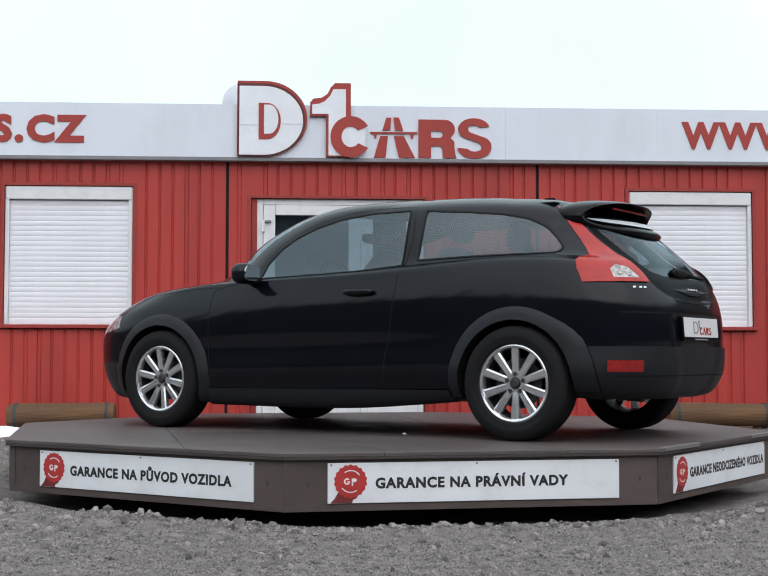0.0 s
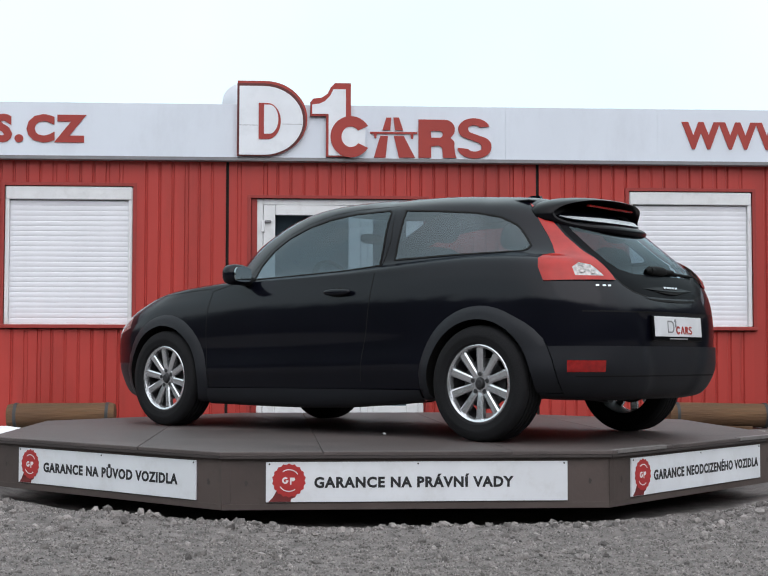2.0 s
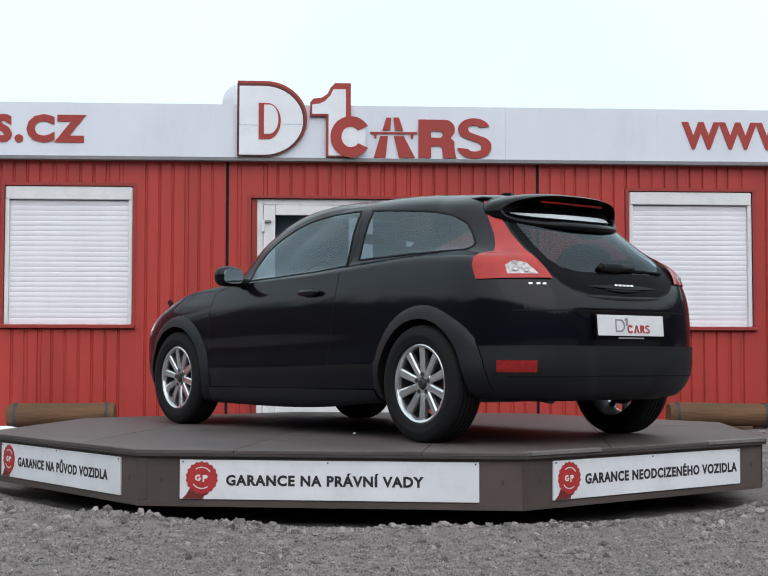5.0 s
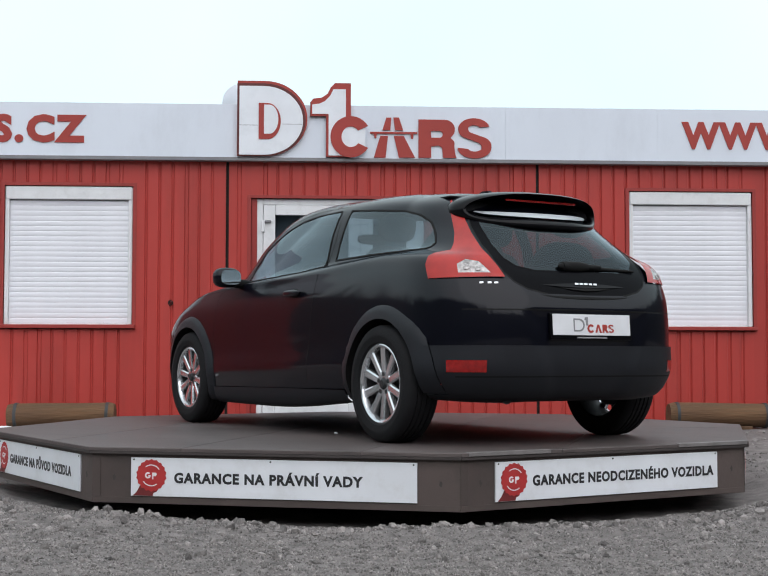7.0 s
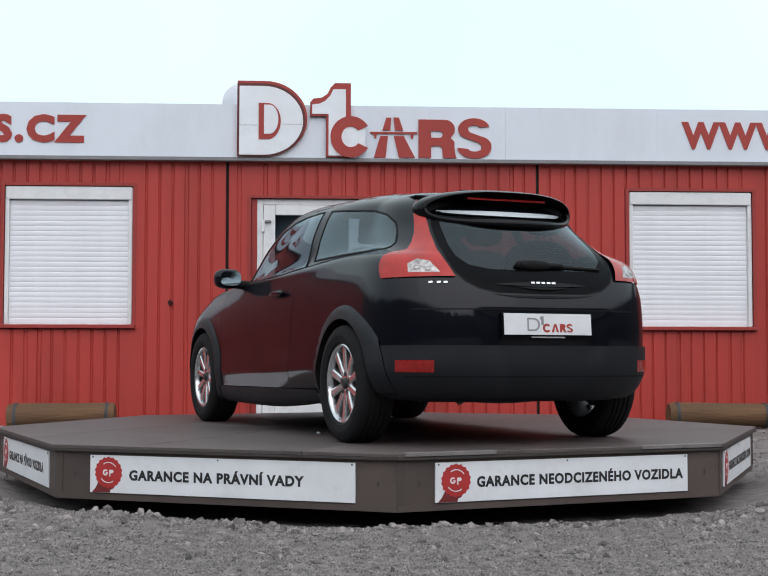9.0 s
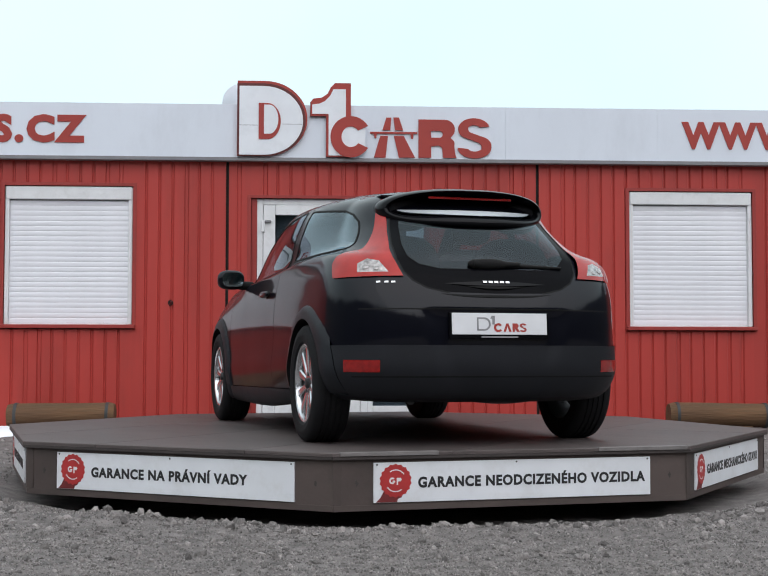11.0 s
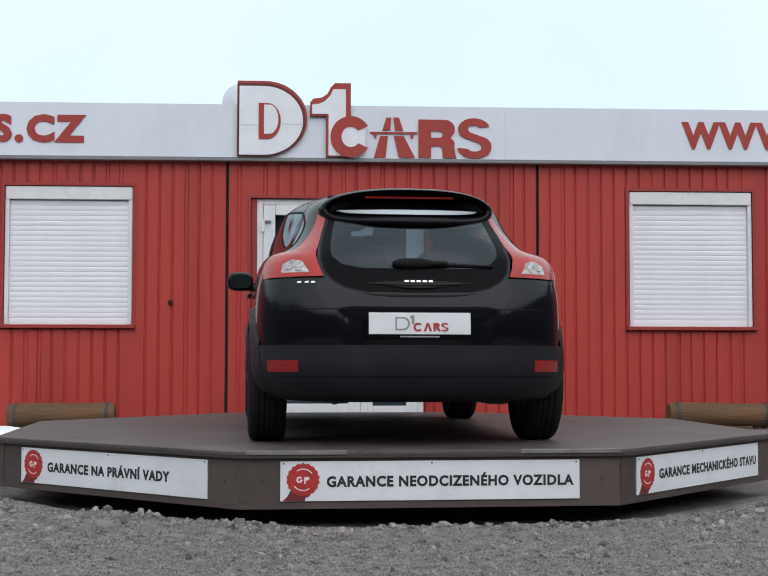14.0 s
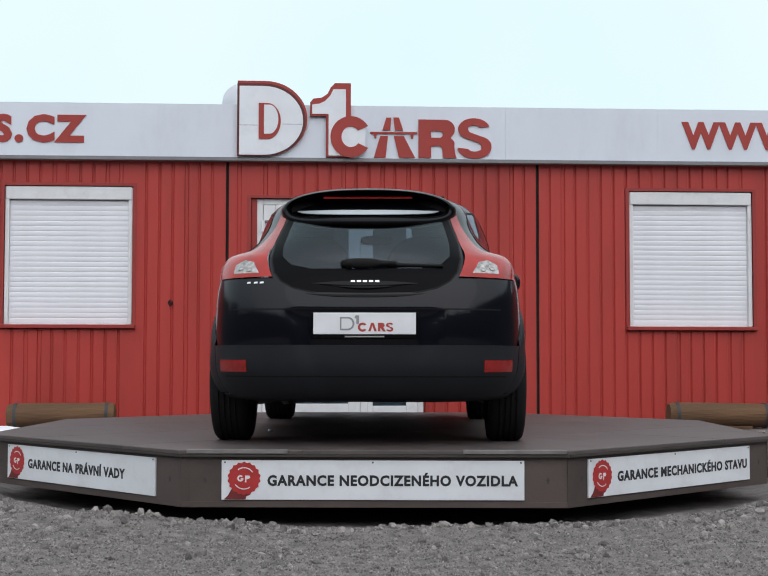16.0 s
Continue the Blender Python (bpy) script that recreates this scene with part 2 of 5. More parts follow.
def build_ground():
    xs = [-900, -300, -100, -40, -20, -12, -8] + [-6 + 12 * i / 220 for i in range(221)] + [8, 12, 20, 40, 100, 300, 900]
    ys = [-900, -300, -100, -40, -15, -5, 0, 2] + [3.8 + 4.0 * i / 110 for i in range(111)] + [7.9 + 5.3 * i / 50 for i in range(51)] + [15, 20, 40, 100, 300, 900]
    verts = [(x, y, ground_z(x, y)) for y in ys for x in xs]
    w = len(xs)
    faces = [(j * w + i, j * w + i + 1, (j + 1) * w + i + 1, (j + 1) * w + i) for j in range(len(ys) - 1) for i in range(w - 1)]
    me = bpy.data.meshes.new("ground")
    me.from_pydata(verts, [], faces)
    me.materials.append(M_GRAVEL)
    me.shade_smooth()
    tagged(new("ground", me), "grey crushed gravel yard, slightly uneven", "ground", kind="structure")


def build_stones():
    rnd = random.Random(4)
    base = bmesh.new()
    bmesh.ops.create_icosphere(base, subdivisions=1, radius=1.0)
    bv = [v.co.copy() for v in base.verts]
    bf = [[v.index for v in f.verts] for f in base.faces]
    base.free()
    verts, faces = [], []

    def stone(x, y, s):
        o = len(verts)
        q = Euler((rnd.uniform(0, 6), rnd.uniform(0, 6), rnd.uniform(0, 6))).to_matrix()
        sc = Vector((s, s * rnd.uniform(0.6, 1), s * rnd.uniform(0.45, 0.8)))
        z = ground_z(x, y) + s * 0.12
        for c in bv:
            k = rnd.uniform(0.75, 1.15)
            p = q @ Vector((c.x * sc.x * k, c.y * sc.y * k, c.z * sc.z * k))
            verts.append((x + p.x, y + p.y, z + p.z))
        faces.extend([[o + i for i in f] for f in bf])

    for _ in range(64000):
        y = 4.2 + 3.2 * rnd.random() ** 1.4
        x = rnd.uniform(-0.32, 0.32) * y
        if math.hypot(x - HUB.x, y - HUB.y) > 2.5:
            stone(x, y, 0.0028 + 0.004 * rnd.random() ** 1.5 + (0.012 * rnd.random() if rnd.random() < 0.012 else 0))
    for _ in range(7000):
        a, d = rnd.uniform(150, 390), rnd.uniform(2.5, 3.6)
        stone(HUB.x + d * math.cos(radians(a)), HUB.y + d * math.sin(radians(a)), 0.004 + 0.006 * rnd.random() ** 2)
    for _ in range(2600):
        a, d = rnd.uniform(190, 350), 2.80 + abs(rnd.gauss(0, 0.22)) - 0.12
        x, y = HUB.x + d * math.cos(radians(a)), HUB.y + d * math.sin(radians(a))
        if d > 2.56:
            stone(x, y, 0.0045 + 0.028 * rnd.random() ** 6.0)
    for _ in range(190):
        y = rnd.uniform(5.3, 6.4)
        stone(rnd.uniform(-0.3, 0.3) * y, y, 0.012 + 0.016 * rnd.random() ** 2)
    for _ in range(1500):
        s = rnd.choice((-1, 1))
        x, y = s * rnd.uniform(2.2, 4.2), rnd.uniform(8.5, 12.4)
        if math.hypot(x - HUB.x, y - HUB.y) > 2.6:
            stone(x, y, 0.008 + 0.02 * rnd.random() ** 3)
    me = bpy.data.meshes.new("gravel_stones")
    me.from_pydata(verts, [], faces)
    me.materials.append(M_STONE)
    tagged(new("gravel_stones", me), "loose grey crushed stones lying on the gravel", "gravel", kind="stuff")


def build_snow():
    bm = bmesh.new()
    n = 40
    cx, cy = -3.75, 11.85
    grid = {}
    for i in range(n + 1):
        for j in range(n + 1):
            u, v = i / n * 2 - 1, j / n * 2 - 1
            r = max(0.0, 1 - (u * u + v * v) * (1 + 0.35 * noise.noise((u * 2, v * 2, 1))))
            x, y = cx + u * 0.72, cy + v * 0.5
            grid[i, j] = bm.verts.new((x, y, ground_z(x, y) - 0.012 + 0.06 * min(1, r * 2.5) + (0.015 * noise.noise((x * 6, y * 6, 2)) if r > 0 else 0)))
    for i in range(n):
        for j in range(n):
            bm.faces.new((grid[i, j], grid[i + 1, j], grid[i + 1, j + 1], grid[i, j + 1]))
    ob = part("snow_patch", bm, M_SNOW, None, smooth=60)
    tagged(ob, "leftover white snow heap on the gravel by the wall", "snow", kind="stuff")


def build_dark_surround():
    """An unseen dark band, added far behind the camera for the paintwork to mirror."""
    bm = bmesh.new()
    rnd = random.Random(9)
    prev = None
    for i in range(3001):
        a = radians(114 + 312 * i / 3000)
        r = 60
        h = 9 + 8 * min(1, max(0, (math.degrees(a) - 175) / 50)) + 3 * noise.noise((i * 0.004, 0, 0)) + 1.5 * noise.noise((i * 0.024, 3, 0)) + 6 * rnd.random() ** 1.6
        lo = bm.verts.new((r * math.cos(a), r * math.sin(a), -0.5))
        hi = bm.verts.new((r * math.cos(a), r * math.sin(a), h))
        if prev:
            bm.faces.new((prev[0], lo, hi, prev[1]))
        prev = (lo, hi)
    tagged(part("backdrop", bm, M_SURROUND, None), "unseen dark band added around the yard for the car to mirror", "backdrop", kind="structure")


# ---- the building: red sheet-metal office containers with a white fascia ----
FM = Matrix.Translation((0.0, 12.85, 0.0)) @ pose(0, 0, 0, 0, 0, 3.0)
FOOT, EAVE, TOP = 0.10, 2.665, 3.205
OPEN = [(-3.578, -2.379, 1.06, 2.415), (2.365, 3.572, 1.055, 2.407), (-1.265, 0.395, 0.10, 2.31)]
JOINTS = [-7.44, -4.465, -1.49, 1.475, 4.44, 7.405]


# fascia and sign set back and scaled about the camera's eye, fitted to its view
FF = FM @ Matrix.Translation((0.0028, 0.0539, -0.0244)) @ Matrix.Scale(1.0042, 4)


def sheet(x0, x1, z0, z1, seed):
    """A ribbed metal sheet with a thickness: broad flats parted by narrow grooves."""
    prof = []
    rnd = random.Random(seed)
    x = x0
    prof.append((x, 0.0))
    k = math.ceil((x0 + 20) / 0.124)
    while True:
        g = -20 + k * 0.124
        k += 1
        if g + 0.034 > x1:
            break
        if g < x0 + 0.004:
            continue
        d = 0.014 if rnd.random() < 0.75 else 0.010
        wid = 0.030 if rnd.random() < 0.8 else 0.045
        prof += [(g, 0.0), (g + 0.007, d), (g + wid - 0.011, d), (g + wid, 0.0)]
    prof.append((x1, 0.0))
    prof = [q for i, q in enumerate(prof) if i == 0 or q[0] > prof[i - 1][0] + 1e-4]
    bm = bmesh.new()
    rows = []
    for z in (z0, z1):
        rows.append([bm.verts.new((q[0], q[1], z)) for q in prof])
    for i in range(len(prof) - 1):
        bm.faces.new((rows[0][i], rows[0][i + 1], rows[1][i + 1], rows[1][i]))
    r = bmesh.ops.extrude_face_region(bm, geom=bm.faces[:])
    for g in r["geom"]:
        if isinstance(g, bmesh.types.BMVert):
            g.co.y = 0.05
    bmesh.ops.recalc_face_normals(bm, faces=bm.faces[:])
    return bm


def build_building():
    # the carrying frame: posts at the module joints and rails
    bm = bmesh.new()
    for j in JOINTS:
        box(j - 0.014, j + 0.014, 0.018, 0.12, FOOT, EAVE, 0, bm)
    box(JOINTS[0], JOINTS[-1], 0.052, 0.12, FOOT - 0.25, FOOT + 0.0, 0, bm)
    wall = part("wall_front", bm, M_JOINT, None)
    wall.matrix_basis = FM
    tagged(wall, "red ribbed sheet-metal container wall with dark module joints", "wall", kind="structure")
    sd = 0
    for a, b in zip(JOINTS, JOINTS[1:]):
        a, b = a + 0.015, b - 0.015
        cuts = [o for o in OPEN if o[0] > a - 0.02 and o[1] < b + 0.02]
        cells = []
        if cuts:
            o = cuts[0]
            cells = [(a, o[0], FOOT, EAVE), (o[1], b, FOOT, EAVE), (o[0], o[1], o[3], EAVE), (o[0], o[1], FOOT, o[2])]
        else:
            cells = [(a, b, FOOT, EAVE)]
        for c in cells:
            if c[3] - c[2] > 0.05:
                sd += 1
                part("wall_panel", sheet(*c, sd), M_RED, wall)
    # flat red trims round the openings, 6 mm proud
    for x0, x1, z0, z1 in OPEN:
        bm = bmesh.new()
        for b in ((x0 - 0.035, x0, z0, z1 + 0.03), (x1, x1 + 0.035, z0, z1 + 0.03), (x0, x1, z1, z1 + 0.03)):
            box(b[0], b[1], -0.006, 0.10, max(b[2], FOOT), b[3], 0.002, bm)
        part("opening_trim", bm, M_REDTRIM, wall)
    # small hole with rust
    part("rust_hole", rod((-2.018, -0.004, 1.312), (-2.018, 0.02, 1.312), 0.026, 10), M_JOINT, wall, "dark rusty cable hole")
    part("cable_stub", rod((-2.005, -0.03, 1.325), (-2.025, 0.0, 1.285), 0.010, 8), M_SIGNDARK, wall)

    # fascia, drip edge, roof, side and back walls
    cuts = [JOINTS[0] - 0.15, -5.7, -3.9, -0.6, 1.15, 2.62, 4.6, 6.2, JOINTS[-1] + 0.15]
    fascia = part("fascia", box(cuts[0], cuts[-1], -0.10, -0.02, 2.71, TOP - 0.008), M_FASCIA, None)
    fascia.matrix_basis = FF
    tagged(fascia, "white sheet-metal roof fascia band with shop lettering", "fascia", kind="structure")
    for a, b in zip(cuts, cuts[1:]):
        part("fascia_panel", box(a + 0.0004, b - 0.0004, -0.124, -0.102, 2.703, TOP, 0.001), M_FASCIA, fascia)
    part("drip_edge", box(cuts[0], cuts[-1], -0.14, 0.05, 2.667, 2.702, 0.004), M_DRIP, fascia, "grey metal drip edge")
    roof = part("roof", box(cuts[0] + 0.05, cuts[-1] - 0.05, 0.0, 6.2, 2.72, 2.84), M_ROOF, None)
    roof.matrix_basis = FM
    tagged(roof, "flat grey container roof", "roof", kind="structure")
    bm = bmesh.new()
    box(JOINTS[0], JOINTS[0] + 0.08, 0.125, 6.0, -0.1, 2.715, 0, bm)
    box(JOINTS[-1] - 0.08, JOINTS[-1], 0.125, 6.0, -0.1, 2.715, 0, bm)
    box(JOINTS[0] + 0.081, JOINTS[-1] - 0.081, 5.92, 6.0, -0.1, 2.715, 0, bm)
    sides = part("wall_back", bm, M_RED, None)
    sides.matrix_basis = FM
    tagged(sides, "red container walls at the sides and back", "wall", kind="structure")
    bm = bmesh.new()
    box(-3.9, -3.84, 0.20, 3.0, 0.1, 2.6, 0, bm)
    box(3.84, 3.9, 0.20, 3.0, 0.1, 2.6, 0, bm)
    box(-3.839, 3.839, 2.94, 3.0, 0.1, 2.6, 0, bm)
    box(-3.9, 3.9, 0.2, 3.0, 0.04, 0.098, 0, bm)
    room = part("room_walls", bm, M_ROOM, None)
    room.matrix_basis = FM
    tagged(room, "plain dim office walls behind the door", "wall", kind="structure")
    cl = part("ceiling", box(-3.9, 3.9, 0.2, 3.0, 2.605, 2.66), M_ROOM, None)
    cl.matrix_basis = FM
    tagged(cl, "plain office ceiling", "ceiling", kind="structure")


def build_window(name, o):
    x0, x1, z0, z1 = o
    w = new(name)
    w.matrix_basis = FM
    tagged(w, "window closed by a white roller shutter in a white frame", "window", kind="structure")
    bm = bmesh.new()
    box(x0 + 0.004, x0 + 0.042, 0.012, 0.09, z0 + 0.045, z1 - 0.012, 0.005, bm)
    box(x1 - 0.042, x1 - 0.004, 0.012, 0.09, z0 + 0.045, z1 - 0.012, 0.005, bm)
    part("guide_rails", bm, M_FRAME, w)
    part("shutter_box", box(x0 + 0.012, x1 - 0.012, 0.006, 0.10, z1 - 0.128, z1 - 0.006, 0.006), M_FRAME, w)
    top, bot = z1 - 0.136, z0 + 0.060
    n = 24
    h = (top - bot) / n
    slat = mesh_of("slat", slat_bm(x1 - x0 - 0.088, h))
    slat.materials.append(M_SHUTTER)
    for i in range(n):
        s = part("slat", slat, M_SHUTTER, w)
        s.location = ((x0 + x1) / 2, 0.05, bot + h * (i + 0.5))
    part("bottom_bar", box(x0 + 0.044, x1 - 0.044, 0.036, 0.072, z0 + 0.044, z0 + 0.059, 0.003), M_FRAME, w)
    part("window_sill", box(x0 - 0.03, x1 + 0.03, -0.045, 0.09, z0 + 0.008, z0 + 0.043, 0.005), M_REDTRIM, w, "red metal sill")
    part("backing", box(x0 + 0.003, x1 - 0.003, 0.095, 0.12, z0 + 0.05, z1 - 0.003), M_JOINT, w)


def slat_bm(wid, h):
    bm = bmesh.new()
    prof = [(-0.002, -h / 2), (-0.004, -h * 0.40), (-0.0055, -h * 0.1), (-0.0055, h * 0.15), (-0.004, h * 0.38), (-0.001, h * 0.42), (-0.001, h / 2)]
    a = [bm.verts.new((-wid / 2, y, z)) for y, z in prof]
    b = [bm.verts.new((wid / 2, y, z)) for y, z in prof]
    for i in range(len(prof) - 1):
        bm.faces.new((a[i], b[i], b[i + 1], a[i + 1]))
    return bm


def build_door():
    x0, x1, z1 = -1.262, 0.392, 2.307
    d = new("door_1")
    d.matrix_basis = FM
    tagged(d, "white framed glazed entrance door with a glazed side panel", "door", kind="structure")
    Y0, Y1 = 0.03, 0.095
    bm = bmesh.new()
    xa, xb = -1.209, 0.380
    box(xa, xa + 0.055, Y0, Y1, 0.17, z1, 0.004, bm)
    box(xb - 0.055, xb, Y0, Y1, 0.17, z1, 0.004, bm)
    box(xa + 0.056, xb - 0.056, Y0, Y1, z1 - 0.055, z1, 0.004, bm)
    box(-0.222, -0.158, Y0, Y1, 0.17, z1 - 0.056, 0.004, bm)
    part("door_frame", bm, M_FRAME, d)
    bm = bmesh.new()
    a, b = xa + 0.060, -0.226
    box(a, a + 0.112, Y0 - 0.012, Y1 - 0.01, 0.2, z1 - 0.06, 0.006, bm)
    box(b - 0.112, b, Y0 - 0.012, Y1 - 0.01, 0.2, z1 - 0.06, 0.006, bm)
    box(a + 0.113, b - 0.113, Y0 - 0.012, Y1 - 0.01, z1 - 0.155, z1 - 0.06, 0.006, bm)
    box(a + 0.113, b - 0.113, Y0 - 0.012, Y1 - 0.01, 0.2, 0.36, 0.006, bm)
    box(a + 0.113, b - 0.113, Y0 - 0.012, Y1 - 0.01, 0.95, 1.06, 0.006, bm)
    leaf = part("door_leaf", bm, M_FRAME, d)
    part("pane", box(a + 0.1, b - 0.1, Y0 + 0.02, Y0 + 0.028, 0.35, z1 - 0.15), M_DOORGLASS, leaf)
    bm = bmesh.new()
    box(-0.157, -0.105, Y0 + 0.004, Y1 - 0.01, 0.2, z1 - 0.06, 0.004, bm)
    box(0.215, 0.324, Y0 + 0.004, Y1 - 0.01, 0.2, z1 - 0.06, 0.004, bm)
    box(-0.104, 0.214, Y0 + 0.004, Y1 - 0.01, z1 - 0.14, z1 - 0.06, 0.004, bm)
    box(-0.104, 0.214, Y0 + 0.004, Y1 - 0.01, 0.2, 0.34, 0.004, bm)
    side = part("side_panel", bm, M_FRAME, d)
    part("pane", box(-0.12, 0.23, Y0 + 0.02, Y0 + 0.028, 0.33, z1 - 0.13), M_DOORGLASS, side)
    bm = box(x0, xa - 0.002, 0.024, 0.094, 0.13, z1, 0.0)
    box(xb + 0.002, x1, 0.024, 0.094, 0.13, z1, 0.0, bm)
    part("reveal", bm, M_REDTRIM, d, "red metal door reveal")
    # plain grey sheet added inside so that the panes look lighter
    part("pane_sheet", box(xa + 0.16, xb - 0.12, 0.16, 0.165, 0.2, z1 - 0.08), M_PANESHEET, d, "pale grey sheet added behind the glass to lighten the panes")
    part("door_sill", box(xa, xb, -0.03, 0.10, 0.14, 0.168, 0.004), M_FRAME, d)
    part("hinge", box(-1.168, -1.135, Y0 - 0.03, Y0 + 0.0, 1.99, 2.10, 0.006), M_FRAME, d)
    part("door_closer", box(-1.135, -1.075, Y0 - 0.036, Y0 - 0.013, 2.075, 2.10, 0.006), M_DRIP, d)
    step = part("door_step", box(-1.3, 0.65, -0.75, -0.16, 0.02, 0.15, 0.01), M_UNDER, None)
    step.matrix_basis = FM
    tagged(step, "dark low doorstep before the entrance", "step", kind="structure")


def build_sign():
    """The shop sign: red and white plain shapes standing on the fascia."""
    s = new("roof_sign")
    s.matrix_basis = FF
    tagged(s, "red and white cut-out shop sign on the white fascia", "sign")
    Y = -0.128

    def half_round(x0, x1, z0, z1, rr):
        xm = x1 - rr
        return [(x0, z0), (xm, z0)] + arc(xm, (z0 + z1) / 2, rr, (z1 - z0) / 2, -90, 90, 22)[1:-1] + [(xm, z1), (x0, z1)]
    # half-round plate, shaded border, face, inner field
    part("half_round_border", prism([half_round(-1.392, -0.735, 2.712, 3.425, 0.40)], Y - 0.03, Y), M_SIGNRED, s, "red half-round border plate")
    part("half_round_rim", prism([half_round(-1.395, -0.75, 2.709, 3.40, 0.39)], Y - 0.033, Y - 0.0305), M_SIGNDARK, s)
    part("half_round_face", prism([half_round(-1.374, -0.775, 2.722, 3.374, 0.37)], Y - 0.040, Y - 0.0335), M_SIGNWHITE, s, "white half-round face plate")
    part("inner_border", prism([half_round(-1.192, -0.985, 2.870, 3.212, 0.125)], Y - 0.045, Y - 0.0405), M_SIGNRED, s)
    part("inner_face", prism([half_round(-1.142, -1.008, 2.920, 3.196, 0.085)], Y - 0.049, Y - 0.0455), M_SIGNWHITE, s)
    part("seam", box(-1.372, -1.20, Y - 0.0412, Y - 0.0402, 3.000, 3.004), M_DRIP, s)
    part("seam", box(-0.97, -0.785, Y - 0.0412, Y - 0.0402, 3.012, 3.016), M_DRIP, s)
    # stepped bar
    bar = [(-0.555, 2.712), (-0.325, 2.712), (-0.325, 3.412), (-0.475, 3.412), (-0.515, 3.37), (-0.545, 3.31), (-0.60, 3.272), (-0.68, 3.262), (-0.705, 3.23), (-0.705, 3.098), (-0.555, 3.098)]
    face = [(-0.535, 2.722), (-0.372, 2.722), (-0.372, 3.352), (-0.49, 3.352), (-0.52, 3.29), (-0.57, 3.238), (-0.62, 3.214), (-0.69, 3.205), (-0.69, 3.116), (-0.535, 3.116)]
    part("stepped_bar", prism([bar], Y - 0.030, Y), M_SIGNRED, s, "red stepped bar with white face")
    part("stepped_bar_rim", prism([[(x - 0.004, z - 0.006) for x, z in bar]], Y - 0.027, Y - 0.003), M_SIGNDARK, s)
    part("stepped_bar_face", prism([face], Y - 0.036, Y - 0.0305), M_SIGNWHITE, s)
    # four red shapes on white grounds
    def red(name, loops):
        part(name, prism(loops, *((Y - 0.046, Y - 0.0388) if name == "open_ring" else (Y - 0.010, Y + 0.003))), M_SIGNRED, s)
    c = (-0.325, 2.900)
    ring = arc(*c, 0.192, 0.196, 32, 328, 30) + arc(*c, 0.088, 0.098, 322, 38, 24)
    part("open_ring_ground", prism([arc(*c, 0.180, 0.184, 40, 320, 30)], Y - 0.0385, Y - 0.0365), M_SIGNWHITE, s)
    red("open_ring", [ring])
    red("road_edge", [[(-0.105, 2.71), (0.005, 2.71), (0.028, 2.918), (-0.045, 2.918)]])
    red("road_edge", [[(0.085, 2.918), (0.178, 2.918), (0.285, 2.712), (0.132, 2.712)]])
    red("road_edge", [[(-0.025, 2.972), (0.050, 2.972), (0.060, 3.092), (0.012, 3.092)]])
    red("road_edge", [[(0.095, 2.972), (0.172, 2.972), (0.132, 3.094), (0.080, 3.094)]])
    red("bridge_bar", [[(-0.140, 2.938), (-0.105, 2.938), (-0.100, 2.895), (-0.082, 2.895), (-0.078, 2.938), (0.24, 2.938), (0.25, 2.892), (0.268, 2.892), (0.27, 2.938), (0.306, 2.94), (0.306, 2.957), (-0.140, 2.955)]])
    block = [(0.318, 2.712), (0.438, 2.712), (0.438, 2.82)] + arc(0.50, 2.79, 0.045, 0.04, 90, 0, 6) + [(0.552, 2.712), (0.682, 2.712), (0.668, 2.75), (0.66, 2.82)] + arc(0.60, 2.85, 0.062, 0.05, 0, 60, 6) + arc(0.57, 2.985, 0.095, 0.092, -55, 90, 14) + [(0.318, 3.078)]
    red("round_shouldered_block", [block, [(0.438, 2.905), (0.52, 2.905)] + arc(0.52, 2.937, 0.03, 0.032, -80, 80, 8) + [(0.52, 2.97), (0.438, 2.97)]])
    cx = 0.853
    # two bows, upper and lower, that share a slanting waist
    curl = (arc(cx - 0.005, 2.995, 0.150, 0.100, 12, 180, 14) + arc(cx - 0.055, 2.985, 0.100, 0.085, 195, 250, 5)
            + arc(cx + 0.02, 2.812, 0.048, 0.052, 75, -20, 6) + arc(cx, 2.808, 0.062, 0.032, -40, -165, 8)
            + arc(cx, 2.815, 0.162, 0.105, 182, 360, 18) + arc(cx + 0.05, 2.828, 0.112, 0.092, 10, 72, 6)
            + arc(cx - 0.02, 2.995, 0.042, 0.042, 255, 170, 6) + arc(cx - 0.005, 2.998, 0.056, 0.030, 150, 20, 7))
    red("double_curl", [curl])
    # web address pieces
    lettering("letter", "S.CZ", -3.668, -2.805, 2.826, 3.087, -0.1245, 0.008, M_SIGNRED, s, "red raised letter", 0.054, 1.18)
    lettering("letter", "WWW", 2.850, 3.945, 2.822, 3.083, -0.1245, 0.008, M_SIGNRED, s, "red raised letter", 0.050, 1.18)


